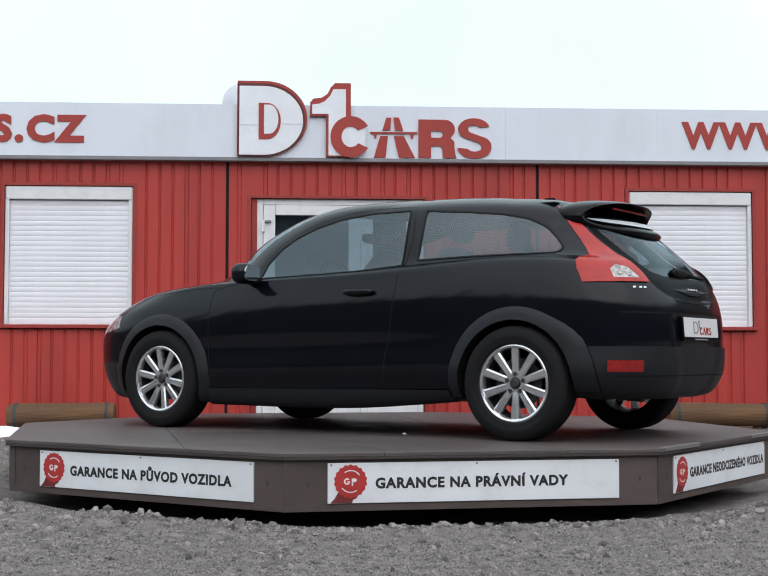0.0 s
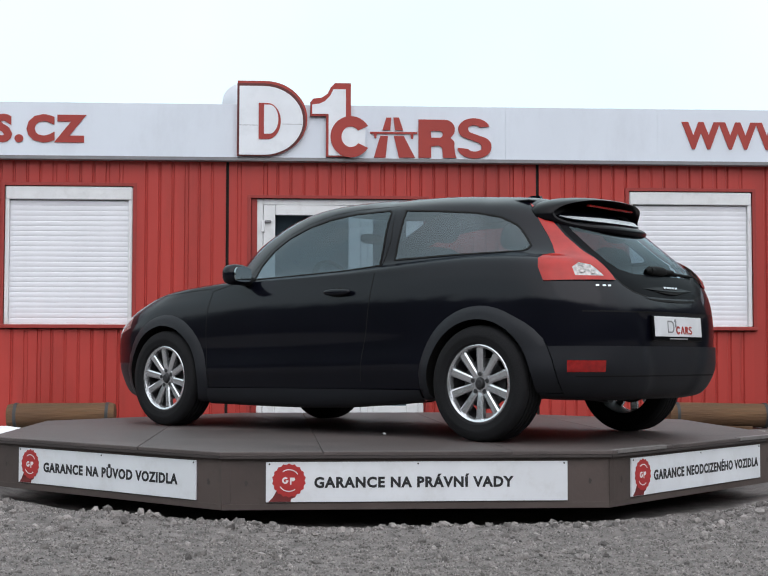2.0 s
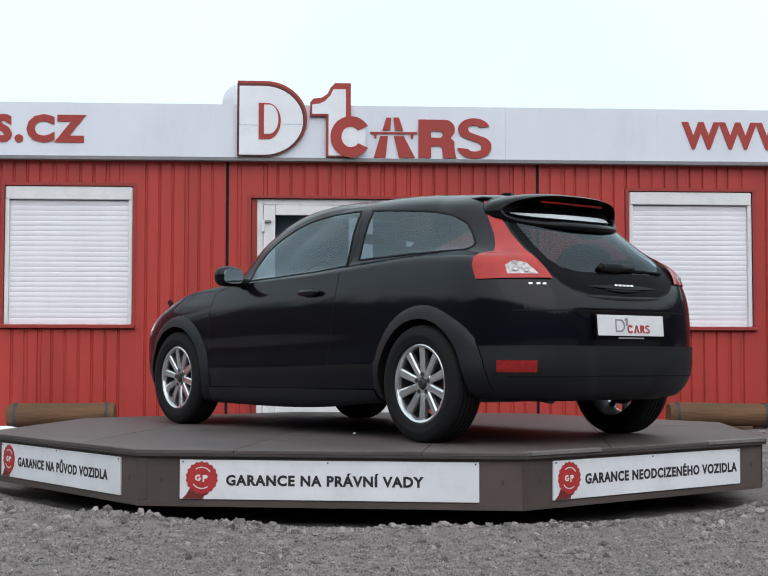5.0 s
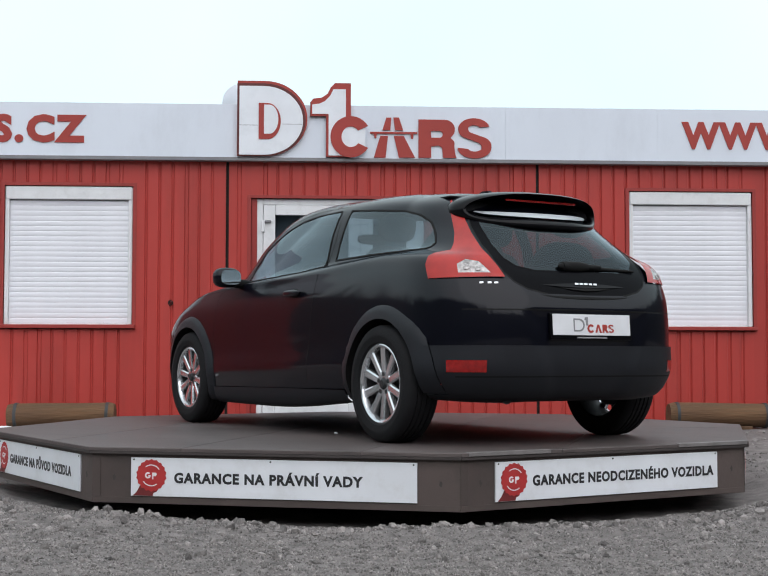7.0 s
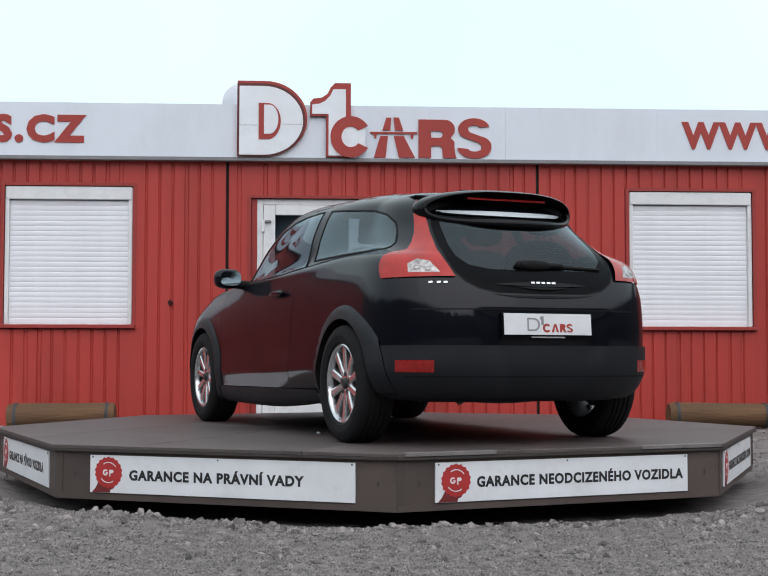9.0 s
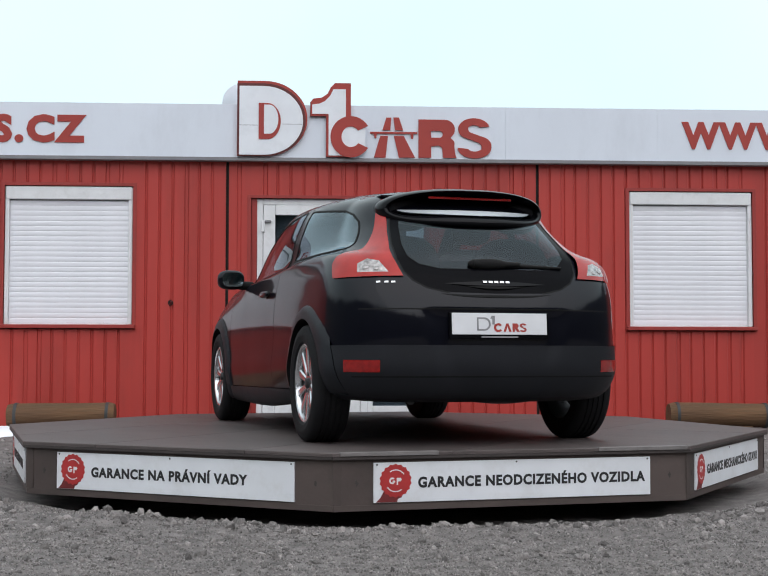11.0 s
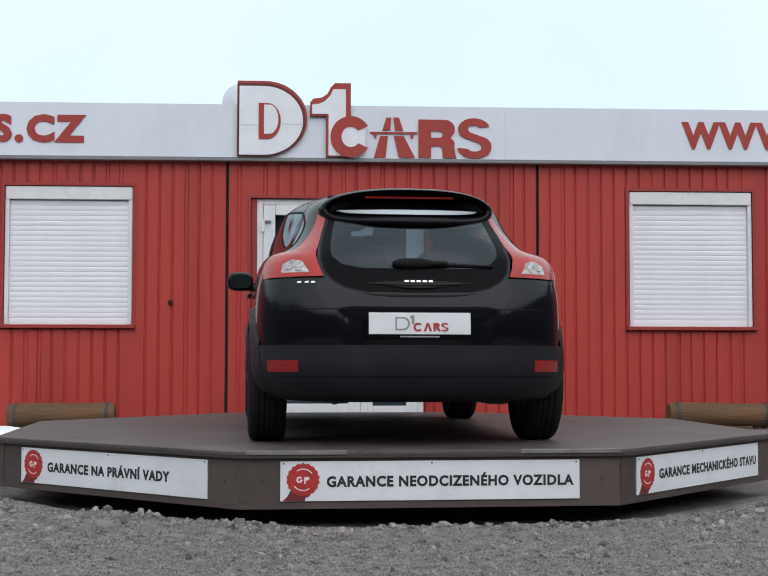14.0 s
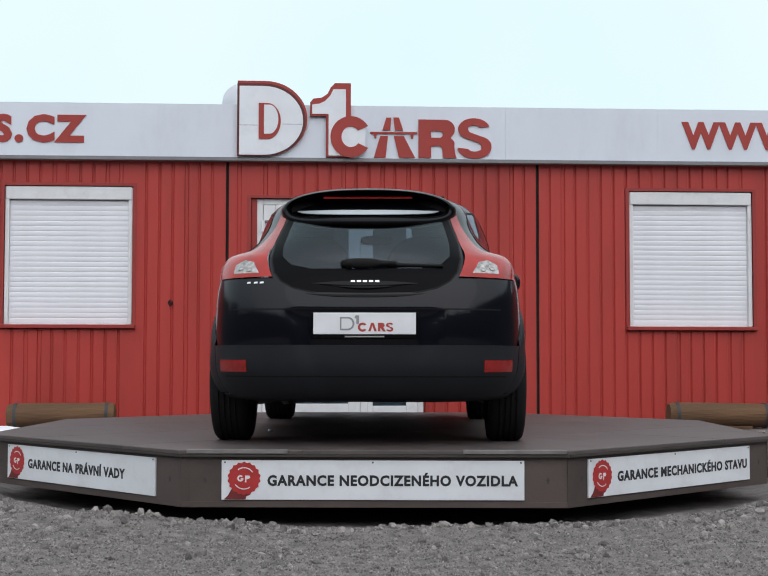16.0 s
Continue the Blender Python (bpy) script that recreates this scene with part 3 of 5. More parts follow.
def build_dish():
    d = new("satellite_dish")
    d.matrix_basis = FM @ pose(-1.375, 0.35, 3.285)
    tagged(d, "white domed dish on the roof behind the sign", "satellite dish")
    bm = bmesh.new()
    n = 40
    rings = []
    for k in range(9):
        r, y = 0.195 * k / 8, -0.07 * (1 - (k / 8) ** 2)
        rings.append([bm.verts.new((r * math.cos(2 * math.pi * i / n), y, max(-0.095, r * math.sin(2 * math.pi * i / n)))) for i in range(n)] if k else [bm.verts.new((0, y, 0))])
    for i in range(n):
        bm.faces.new((rings[0][0], rings[1][i], rings[1][(i + 1) % n]))
        for k in range(1, 8):
            bm.faces.new((rings[k][i], rings[k + 1][i], rings[k + 1][(i + 1) % n], rings[k][(i + 1) % n]))
    bmesh.ops.solidify(bm, geom=bm.faces[:], thickness=0.006)
    part("bowl", bm, M_DISH, d, smooth=40)
    part("mast", rod((0, 0.03, -0.50), (0, 0.03, -0.05), 0.02), M_DRIP, d)


def build_logs():
    for k, (u0, u1) in enumerate(((-3.43, -2.47), (2.63, 3.60))):
        g = new("barrier_log")
        y = -0.38
        zc = 0.268
        g.matrix_basis = FM @ pose((u0 + u1) / 2, y, zc, 0, -0.3 + 0.9 * k, 0)
        tagged(g, "weathered round wooden log with dark straps, lying by the wall", "log", group="logs by the wall")
        L, R = (u1 - u0) / 2, 0.112
        bm = bmesh.new()
        n, st = 28, 26
        rings = []
        for i in range(st + 1):
            x = -L + 2 * L * i / st
            e = 1 - 0.10 * max(0, (abs(x) - (L - 0.03)) / 0.03) ** 2
            rings.append([bm.verts.new((x, R * e * (1 + 0.05 * noise.noise((x * 2, math.cos(a) * 1.4, math.sin(a) * 1.4 + 7 * k))) * math.cos(a), R * e * (1 + 0.05 * noise.noise((x * 2, math.cos(a) * 1.4, math.sin(a) * 1.4 + 7 * k))) * math.sin(a)))
                          for a in [2 * math.pi * j / n for j in range(n)]])
        for a, b in zip(rings, rings[1:]):
            for j in range(n):
                bm.faces.new((a[j], a[(j + 1) % n], b[(j + 1) % n], b[j]))
        bm.faces.new(rings[0][::-1]), bm.faces.new(rings[-1])
        bmesh.ops.recalc_face_normals(bm, faces=bm.faces[:])
        part("log_body", bm, M_WOOD, g, smooth=40)
        for x in (-L + 0.075, L - 0.065):
            bm = rod((x - 0.014, 0, 0), (x + 0.014, 0, 0), R * 1.055, 28)
            part("strap", bm, M_STRAP, g, "dark metal strap", smooth=40)
        # wedge under the log
        bm = box(-L * 0.6, L * 0.6, -0.09, 0.09, -0.17, -0.095, 0.012)
        part("bearer", bm, M_WOOD, g)


# ---- the turntable ----
OCT = Vector((-0.060, -0.0457, 0.0))
OCT_A, OCT_R = 236.77, 2.319


def build_turntable():
    t = new("turntable")
    tagged(t, "octagonal brown wooden display turntable with white warranty signs", "turntable")
    S = math.tan(math.pi / 8)
    z0, z1 = 0.055, DECK_Z
    ang = [OCT_A + 45 * k for k in range(8)]

    def corner(k, r):
        a = radians(ang[k % 8] - 22.5)
        return OCT + Vector((math.cos(a), math.sin(a), 0)) * (r / math.cos(math.pi / 8))
    # deck: boards across, cut to the octagon, with fine open joints
    rd = OCT_R + 0.022
    strips = 5
    face_a = radians(OCT_A + 45)
    ex, ey = Vector((-math.sin(face_a), math.cos(face_a), 0)), Vector((math.cos(face_a), math.sin(face_a), 0))
    w = 2 * rd / strips
    for i in range(strips):
        for h in (-1, 1):
            bm = bmesh.new()
            loop = [bm.verts.new(corner(k, rd) + Vector((0, 0, z1))) for k in range(8)]
            bm.faces.new(loop)
            lo, hi = -rd + w * i, -rd + w * (i + 1)
            off = (0.35 if i % 2 else -0.45)
            cuts = [(ex, lo + 0.0015, True), (ex, hi - 0.0015, False)]
            cuts.append((ey, off + 0.0015, True) if h > 0 else (ey, off - 0.0015, False))
            for no, dist, keep_above in cuts:
                bmesh.ops.bisect_plane(bm, geom=bm.verts[:] + bm.edges[:] + bm.faces[:], plane_co=OCT + no * dist, plane_no=no, clear_outer=not keep_above, clear_inner=keep_above)
            if not bm.faces:
                bm.free()
                continue
            if bm.faces[:][0].normal.z < 0:
                bmesh.ops.reverse_faces(bm, faces=bm.faces[:])
            r = bmesh.ops.extrude_face_region(bm, geom=bm.faces[:])
            for g in r["geom"]:
                if isinstance(g, bmesh.types.BMVert):
                    g.co.z -= 0.018
            bmesh.ops.recalc_face_normals(bm, faces=bm.faces[:])
            bmesh.ops.bevel(bm, geom=[e for e in bm.edges if all(abs(v.co.z - z1) < 1e-5 for v in e.verts)], offset=0.003, segments=1, affect="EDGES")
            part("deck_board", bm, M_DECK, t)
    names = {0: "GARANCE NA PŮVOD VOZIDLA", 1: "GARANCE NA PRÁVNÍ VADY", 2: "GARANCE NEODCIZENÉHO VOZIDLA", 3: "GARANCE MECHANICKÉHO STAVU"}
    ends = {0: (-0.475, 0.645), 1: (-0.51, 0.475), 2: (-0.530, 0.712), 3: (-0.555, 0.71)}
    span = {0: (-0.710, 0.780), 1: (-0.745, 0.745), 2: (-0.758, 0.743), 3: (-0.800, 0.745)}
    for k in range(8):
        m = Matrix.Translation(OCT) @ pose(0, 0, 0, 0, 0, ang[k] + 90)
        half = OCT_R * S
        # local: x along the side, -y outward
        b = part("side_board", box(-half + 0.003, half - 0.003, -OCT_R + 0.006, -OCT_R + 0.034, z0, z1 - 0.0195, 0.003), M_SIDE, t)
        b.matrix_basis = m
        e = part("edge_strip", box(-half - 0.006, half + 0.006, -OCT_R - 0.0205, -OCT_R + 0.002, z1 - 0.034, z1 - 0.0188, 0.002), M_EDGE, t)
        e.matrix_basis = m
        lst = part("base_batten", box(-half + 0.004, half - 0.004, -OCT_R + 0.0035, -OCT_R + 0.0058, z0 + 0.002, z0 + 0.030, 0.0008), M_SIDE, t)
        lst.matrix_basis = m
        jp = part("joint_cover", box(-half - 0.001, -half + 0.045, -OCT_R + 0.002, -OCT_R + 0.0055, z0 + 0.033, z1 - 0.035, 0.001), M_SIDE, t)
        jp.matrix_basis = m
        for x in (-half + 0.12, half - 0.10):
            rr = [0.008 + 0.007 * noise.noise((k * 3.1 + x, q * 0.9, 0)) for q in range(14)]
            blot = [(x + rr[q] * math.cos(2 * math.pi * q / 14), 0.19 + 0.02 * noise.noise((k, x, 0)) + 1.8 * rr[q] * math.sin(2 * math.pi * q / 14)) for q in range(14)]
            kn = part("knot", prism([blot], -OCT_R + 0.0052, -OCT_R + 0.008), M_EDGE, t)
            kn.matrix_basis = m
        if k in names:
            sgn = part("sign_board", box(*span[k], -OCT_R - 0.004, -OCT_R + 0.0055, 0.0945, 0.289, 0.0015), M_BOARD, t, "white warranty sign board with black letters and red seal")
            sgn.matrix_basis = m
            yb = -OCT_R - 0.0042
            lettering("letter", names[k], ends[k][0], ends[k][1], 0.163, 0.216, yb, 0.0012, M_INK, sgn, "", 0.042, 1.12)
            cx, cz, R = span[k][0] + 0.112, 0.200, 0.083
            rib = [(cx - 0.100, 0.0965), (cx - 0.078, 0.118), (cx - 0.060, 0.150), (cx + 0.045, 0.145), (cx + 0.030, 0.118), (cx + 0.012, 0.112), (cx + 0.008, 0.0965)]
            part("ribbon", prism([rib], yb - 0.0012, yb), M_RIBBON, sgn, "dark red seal ribbon")
            n = 36
            rim = []
            for i in range(n):
                a = 2 * math.pi * i / n
                rr = R * (1 if i % 2 else 0.92)
                rim.append((cx + rr * math.cos(a), cz + rr * math.sin(a)))
            part("seal", prism([rim], yb - 0.0024, yb - 0.0013), M_SEAL, sgn, "scalloped red seal")
            for a0, a1 in ((35, 125), (215, 305)):
                band = arc(cx, cz, 0.055, 0.055, a0, a1, 10) + arc(cx, cz, 0.050, 0.050, a1, a0, 10)
                part("seal_line", prism([band], yb - 0.0034, yb - 0.0025), M_SEALWHITE, sgn)
            part("seal_mark", prism([arc(cx - 0.018, cz, 0.0155, 0.016, 40, 330, 14) + arc(cx - 0.018, cz, 0.008, 0.008, 320, 50, 10)], yb - 0.0034, yb - 0.0025), M_SEALWHITE, sgn)
            part("seal_mark", box(cx - 0.016, cx - 0.003, yb - 0.0034, yb - 0.0025, cz - 0.006, cz + 0.001), M_SEALWHITE, sgn)
            part("seal_mark", prism([[(cx + 0.005, cz - 0.020), (cx + 0.012, cz - 0.020), (cx + 0.012, cz - 0.004), (cx + 0.024, cz - 0.003), (cx + 0.031, cz + 0.005), (cx + 0.026, cz + 0.014), (cx + 0.005, cz + 0.014)]], yb - 0.0034, yb - 0.0025), M_SEALWHITE, sgn)
            for x in (span[k][0] + 0.017, sum(span[k]) / 2, span[k][1] - 0.017):
                part("screw", rod((x, yb - 0.002, 0.279), (x, yb, 0.279), 0.0045, 8), M_SCREW, sgn)
    m = Matrix.Translation(OCT) @ pose(0, 0, 0, 0, 0, ang[2] + 90)
    for xa, xb in ((-0.93, -0.43), (0.44, 0.95)):
        e = part("edge_plate", box(xa, xb, -OCT_R - 0.027, -OCT_R + 0.01, z1 - 0.017, z1 + 0.003, 0.002), M_PLATEEDGE, t, "worn grey metal edge plate")
        e.matrix_basis = m
    # carrying ring and hub under the deck
    part("underframe", rod((0, 0, -0.02), (0, 0, z1 - 0.02), 1.6, 48), M_UNDER, t)
    t.location = HUB
    return t


# ---- motions ----
SWING = [(0.0, -0.02), (2.0, 0.02), (4.0, -0.10), (6.5, -0.12), (8.0, 0.0), (9.0, 0.05), (11.5, 0.16), (13.0, 0.06), (14.5, 0.03), (16.0, -0.12)]


def turn_at(t):
    """Degrees turned at t seconds: clockwise seen from above at a nearly even pace."""
    for (a, x), (b, y) in zip(SWING, SWING[1:]):
        if a <= t <= b:
            k = (t - a) / (b - a)
            return -3.5744 * t + x + (y - x) * (k * k * (3 - 2 * k))
    return -3.5744 * t


CAR_AX = Vector((1.1353, -0.8811, 0.0))
CAR_YAW = 146.1


def build_pebble():
    bm = bmesh.new()
    bmesh.ops.create_icosphere(bm, subdivisions=2, radius=0.012)
    for v in bm.verts:
        v.co *= 1 + 0.3 * noise.noise(v.co * 90)
        v.co.z *= 0.6
    ob = part("pebble", bm, M_SNOW, None)
    ob.location = (HUB.x + 0.0765, HUB.y - 0.95, DECK_Z + 0.006)
    return tagged(ob, "small white pebble lying on the brown deck", "pebble")


def motions():
    times = [0.5 * i for i in range(33)]
    walk(turntable, [(t, Matrix.Translation(HUB) @ pose(0, 0, 0, 0, 0, turn_at(t))) for t in times])
    walk(pebble, [(t, Matrix.Translation(HUB) @ pose(0, 0, 0, 0, 0, turn_at(t)) @ pose(0.0765, -0.95, DECK_Z + 0.006)) for t in times])
    on_deck = Matrix.Translation((CAR_AX.x, CAR_AX.y, DECK_Z)) @ pose(0, 0, 0, 0, 0, CAR_YAW)
    walk(car, [(t, Matrix.Translation(HUB) @ pose(0, 0, 0, 0, 0, turn_at(t)) @ on_deck) for t in times])


build_ground()
build_dark_surround()
build_building()
build_window("window_1", OPEN[0])
build_window("window_2", OPEN[1])
build_door()
build_sign()
build_dish()
build_logs()
build_snow()
turntable = build_turntable()
pebble = build_pebble()
# ---- the car's materials ----
M_PAINT = mat("black_car_paint", (0.0026, 0.0029, 0.0062), 0.4, vary=0.15, scale=2, coat=0.60, spec=0.05, coat_rough=0.05)
M_PLASTIC = mat("dark_grey_bumper_plastic", (0.0115, 0.0125, 0.0160), 0.5, spec=0.25, vary=0.12, scale=5, bump=0.06, bump_scale=300)
M_TYRE = mat("tyre_rubber", (0.010, 0.010, 0.011), 0.8, spec=0.2, vary=0.2, scale=9, bump=0.15, bump_scale=80)
M_RIM = mat("silver_alloy", (0.68, 0.69, 0.71), 0.22, metal=0.85, vary=0.06, scale=8)
M_RIMDARK = mat("dark_brake_parts", (0.05, 0.05, 0.052), 0.55, metal=0.6, vary=0.2)
M_MIRROR = mat("dim_mirror_glass", (0.40, 0.46, 0.48), 0.05, metal=1.0, vary=0.02)
M_CHROME = mat("chrome", (0.62, 0.63, 0.65), 0.15, metal=1.0, vary=0.03)
M_LAMPRED = mat("red_lamp_lens", (0.33, 0.016, 0.012), 0.25, spec=0.1, vary=0.2, scale=10, coat=0.7)
M_LAMPCLEAR = mat("clear_lamp_lens", (0.34, 0.315, 0.305), 0.18, metal=0.4, vary=0.6, scale=38, coat=1.0, bump=0.3, bump_scale=70)
M_REFLECT = mat("red_reflector", (0.26, 0.007, 0.006), 0.2, vary=0.2, scale=40, coat=0.6)
M_TRIM = mat("black_rubber_trim", (0.006, 0.006, 0.006), 0.7, spec=0.2)
M_GLOSSBLACK = mat("gloss_black", (0.003, 0.003, 0.004), 0.3, vary=0.1, coat=0.3, spec=0.05)
M_PRINT = mat("black_printed_glass", (0.002, 0.002, 0.003), 0.35, vary=0.1, coat=0.09, spec=0.02)
M_CABIN = mat("dark_cabin_cloth", (0.012, 0.012, 0.014), 0.9, spec=0.2, vary=0.2, scale=8)
M_SEAT = mat("charcoal_seat_cloth", (0.014, 0.014, 0.016), 0.9, spec=0.2, vary=0.2, scale=12)
M_PLATE = mat("white_plate", (0.70, 0.71, 0.73), 0.35, vary=0.05, scale=8)
M_PLATEGREY = mat("plate_grey_print", (0.25, 0.25, 0.26), 0.4)
M_CARGLASS = glass("tinted_car_glass", (0.42, 0.50, 0.54), f0=0.10)
M_HATCHGLASS = glass("dark_hatch_glass", (0.28, 0.36, 0.42), f0=0.042)
# light grey that paints the sky mirrored on the spoiler's lower blade
M_SKYSHEEN = mat("sky_sheen_grey", (0.46, 0.50, 0.52), 0.3, vary=0.06, scale=8)


# ---- the car's skin: feature lines that run round the car, joined by smooth curves from sill to roof ----
def level(rear, half, front, heights):
    """One line round half the car: rear (corner start x, length, roundness), half widths (rear, middle, front),
    front (corner start x, length, roundness), heights at the tail, 0, 1.1, 2.2 m and the nose."""
    return rear, half, front, heights


LEVELS = [
    level((0.00, 0.60, 3.5), (0.66, 0.66, 0.66), (2.6, 0.75, 3.0), (0.240, 0.245, 0.19, 0.19, 0.19)),
    level((-0.05, 0.63, 3.0), (0.775, 0.78, 0.78), (2.6, 0.80, 2.8), (0.262, 0.255, 0.172, 0.172, 0.19)),
    level((-0.10, 0.645, 3.0), (0.829, 0.833, 0.836), (2.6, 0.905, 3.0), (0.37, 0.36, 0.33, 0.33, 0.36)),
    level((-0.10, 0.66, 3.0), (0.832, 0.834, 0.838), (2.6, 0.935, 3.0), (0.52, 0.52, 0.50, 0.50, 0.50)),
    level((-0.10, 0.655, 3.0), (0.830, 0.838, 0.838), (2.6, 0.91, 3.0), (0.69, 0.68, 0.66, 0.66, 0.63)),
    level((-0.08, 0.645, 3.2), (0.820, 0.832, 0.822), (2.6, 0.83, 2.8), (0.79, 0.82, 0.80, 0.78, 0.72)),
    level((-0.05, 0.63, 3.4), (0.796, 0.814, 0.785), (2.5, 0.84, 2.5), (0.875, 0.935, 0.90, 0.880, 0.80)),
    level((-0.01, 0.612, 3.3), (0.758, 0.792, 0.768), (1.97, 0.777, 2.6), (0.955, 1.010, 0.966, 0.935, 0.945)),
    level((0.00, 0.60, 3.2), (0.680, 0.752, 0.738), (1.74, 0.75, 2.7), (0.995, 1.040, 0.992, 0.962, 0.99)),
    level((0.15, 0.615, 2.5), (0.592, 0.692, 0.672), (1.28, 0.91, 2.7), (1.15, 1.165, 1.205, 1.22, 1.22)),
    level((0.20, 0.50, 2.4), (0.518, 0.588, 0.578), (1.00, 0.74, 2.7), (1.275, 1.315, 1.376, 1.395, 1.398)),
    level((0.25, 0.42, 2.4), (0.37, 0.42, 0.38), (0.85, 0.60, 2.4), (1.345, 1.378, 1.438, 1.43, 1.43)),
    level((0.30, 0.38, 2.4), (0.0, 0.0, 0.0), (0.85, 0.50, 2.4), (1.372, 1.40, 1.455, 1.448, 1.445)),
]
PER = 6
S_REAR, S_FRONT = 0.32, 0.72


def hermite(xs, ys, x):
    if x <= xs[0]:
        return ys[0]
    for i in range(len(xs) - 1):
        if x <= xs[i + 1]:
            h = xs[i + 1] - xs[i]
            k = (x - xs[i]) / h
            d = (ys[i + 1] - ys[i]) / h
            m0 = d if i == 0 else (ys[i + 1] - ys[i - 1]) / (xs[i + 1] - xs[i - 1])
            m1 = d if i + 2 == len(xs) else (ys[i + 2] - ys[i]) / (xs[i + 2] - xs[i])
            return (ys[i] * (1 + 2 * k) * (1 - k) ** 2 + m0 * h * k * (1 - k) ** 2 + ys[i + 1] * k * k * (3 - 2 * k) + m1 * h * k * k * (k - 1))
    return ys[-1]


def on_level(j, s):
    (xr, ar, nr), (wr, wm, wf), (xf, af, nf), hs = LEVELS[j]
    xm = (xr + xf) / 2

    def width(x):
        k = (x - xr) / (xf - xr)
        return wr * (1 - k) * (1 - 2 * k) + wm * 4 * k * (1 - k) + wf * k * (2 * k - 1)
    if s < S_REAR:
        a = math.pi / 2 * s / S_REAR
        x, y = xr - ar * math.cos(a) ** (2 / nr), wr * math.sin(a) ** (2 / nr)
    elif s <= S_FRONT:
        x = xr + (xf - xr) * (s - S_REAR) / (S_FRONT - S_REAR)
        y = width(x)
    else:
        a = math.pi / 2 * (s - S_FRONT) / (1 - S_FRONT)
        x, y = xf + af * math.sin(a) ** (2 / nf), wf * max(0.0, math.cos(a)) ** (2 / nf)
    end = xf + af
    nodes = [(xr - ar, hs[0]), (0.0, hs[1]), (1.1, hs[2]), (2.2, hs[3]), (end, hs[4])]
    nodes = [q for i, q in enumerate(nodes) if i in (0, 4) or (xr - ar + 0.1 < q[0] < end - 0.1)]
    z = hermite([q[0] for q in nodes], [q[1] for q in nodes], x)
    return (x, y, z)


def skin_row(s, per=PER):
    """Points from sill to ridge at one place s round the car."""
    P = [on_level(j, s) for j in range(len(LEVELS))]
    P[-1] = (P[-1][0], 0.0, P[-1][2])
    n = len(P)
    out = []
    for i in range(n - 1):
        a, b, c, d = P[max(i - 1, 0)], P[i], P[i + 1], P[min(i + 2, n - 1)]
        def dist(p, q):
            return max(1e-4, math.dist(p, q))
        t1, t0, t2 = dist(b, c), dist(a, b) if i else dist(b, c), dist(c, d) if i + 2 < n else dist(b, c)
        for q in range(per):
            k = q / per
            r = []
            for e in range(3):
                sl = (c[e] - b[e]) / t1
                m0 = sl if i == 0 else ((b[e] - a[e]) / t0 * t1 + sl * t0) / (t0 + t1)
                m1 = sl if i + 2 >= n else ((d[e] - c[e]) / t2 * t1 + sl * t2) / (t1 + t2)
                r.append(b[e] * (1 + 2 * k) * (1 - k) ** 2 + m0 * t1 * k * (1 - k) ** 2 + c[e] * k * k * (3 - 2 * k) + m1 * t1 * k * k * (k - 1))
            out.append(tuple(r))
    out.append(P[-1])
    return out


def skin_stations():
    """Places round the car, closer together at the corners."""
    return [S_REAR * (i / 44) for i in range(44)] + [S_REAR + (S_FRONT - S_REAR) * i / 64 for i in range(64)] + [S_FRONT + (1 - S_FRONT) * i / 40 for i in range(41)]


DOOR_GLASS = [(1.87, 0.958), (1.845, 1.045), (1.755, 1.14), (1.635, 1.215), (1.49, 1.27), (1.30, 1.314), (1.09, 1.336), (0.815, 1.338), (0.798, 1.32), (0.785, 1.155), (0.792, 1.0), (1.08, 0.978), (1.48, 0.966)]
QUARTER_GLASS = [(0.690, 1.03), (0.683, 1.18), (0.690, 1.32), (0.70, 1.332), (0.44, 1.312), (0.21, 1.29), (0.05, 1.255), (-0.06, 1.205), (-0.14, 1.135), (-0.195, 1.078), (-0.19, 1.056), (-0.16, 1.047), (0.25, 1.042)]
DOOR = [(2.205, 0.285), (2.222, 0.55), (2.224, 0.74), (2.205, 0.89), (1.95, 0.945), (1.905, 1.02), (1.80, 1.145), (1.66, 1.238), (1.50, 1.298), (1.30, 1.344), (1.09, 1.366), (0.772, 1.366), (0.738, 1.155), (0.778, 0.99), (0.805, 0.773), (0.824, 0.60), (0.852, 0.487), (0.875, 0.285)]
LAMP = [(0.275, 0.868), (0.292, 0.94), (0.287, 0.982), (0.255, 1.004), (0.185, 1.022), (0.182, 1.07), (0.192, 1.13), (0.228, 1.23), (0.256, 1.335), (0.195, 1.290), (0.100, 1.13), (0.012, 1.018), (-0.118, 0.872)]
LAMP_CLEAR = [(0.112, 0.890), (0.124, 0.932), (0.084, 0.956), (0.020, 0.944), (-0.046, 0.890)]
REFLECTOR = [(0.165, 0.388), (0.165, 0.446), (-0.040, 0.446), (-0.036, 0.388)]
HATCH = [(-0.10, 0.786), (0.267, 0.792), (0.37, 0.815), (0.435, 0.852), (0.474, 0.90), (0.492, 0.968), (0.484, 1.055), (0.452, 1.16), (0.415, 1.262), (-0.10, 1.262)]
HATCH_CLEAR = [(-0.10, 0.918), (0.28, 0.918), (0.385, 0.94), (0.435, 0.985), (0.438, 1.05), (0.412, 1.16), (0.38, 1.262), (-0.10, 1.262)]
HEADLAMP = [(1.60, 0.66), (1.63, 0.735), (1.74, 0.745), (1.93, 0.69), (1.90, 0.62), (1.72, 0.63)]
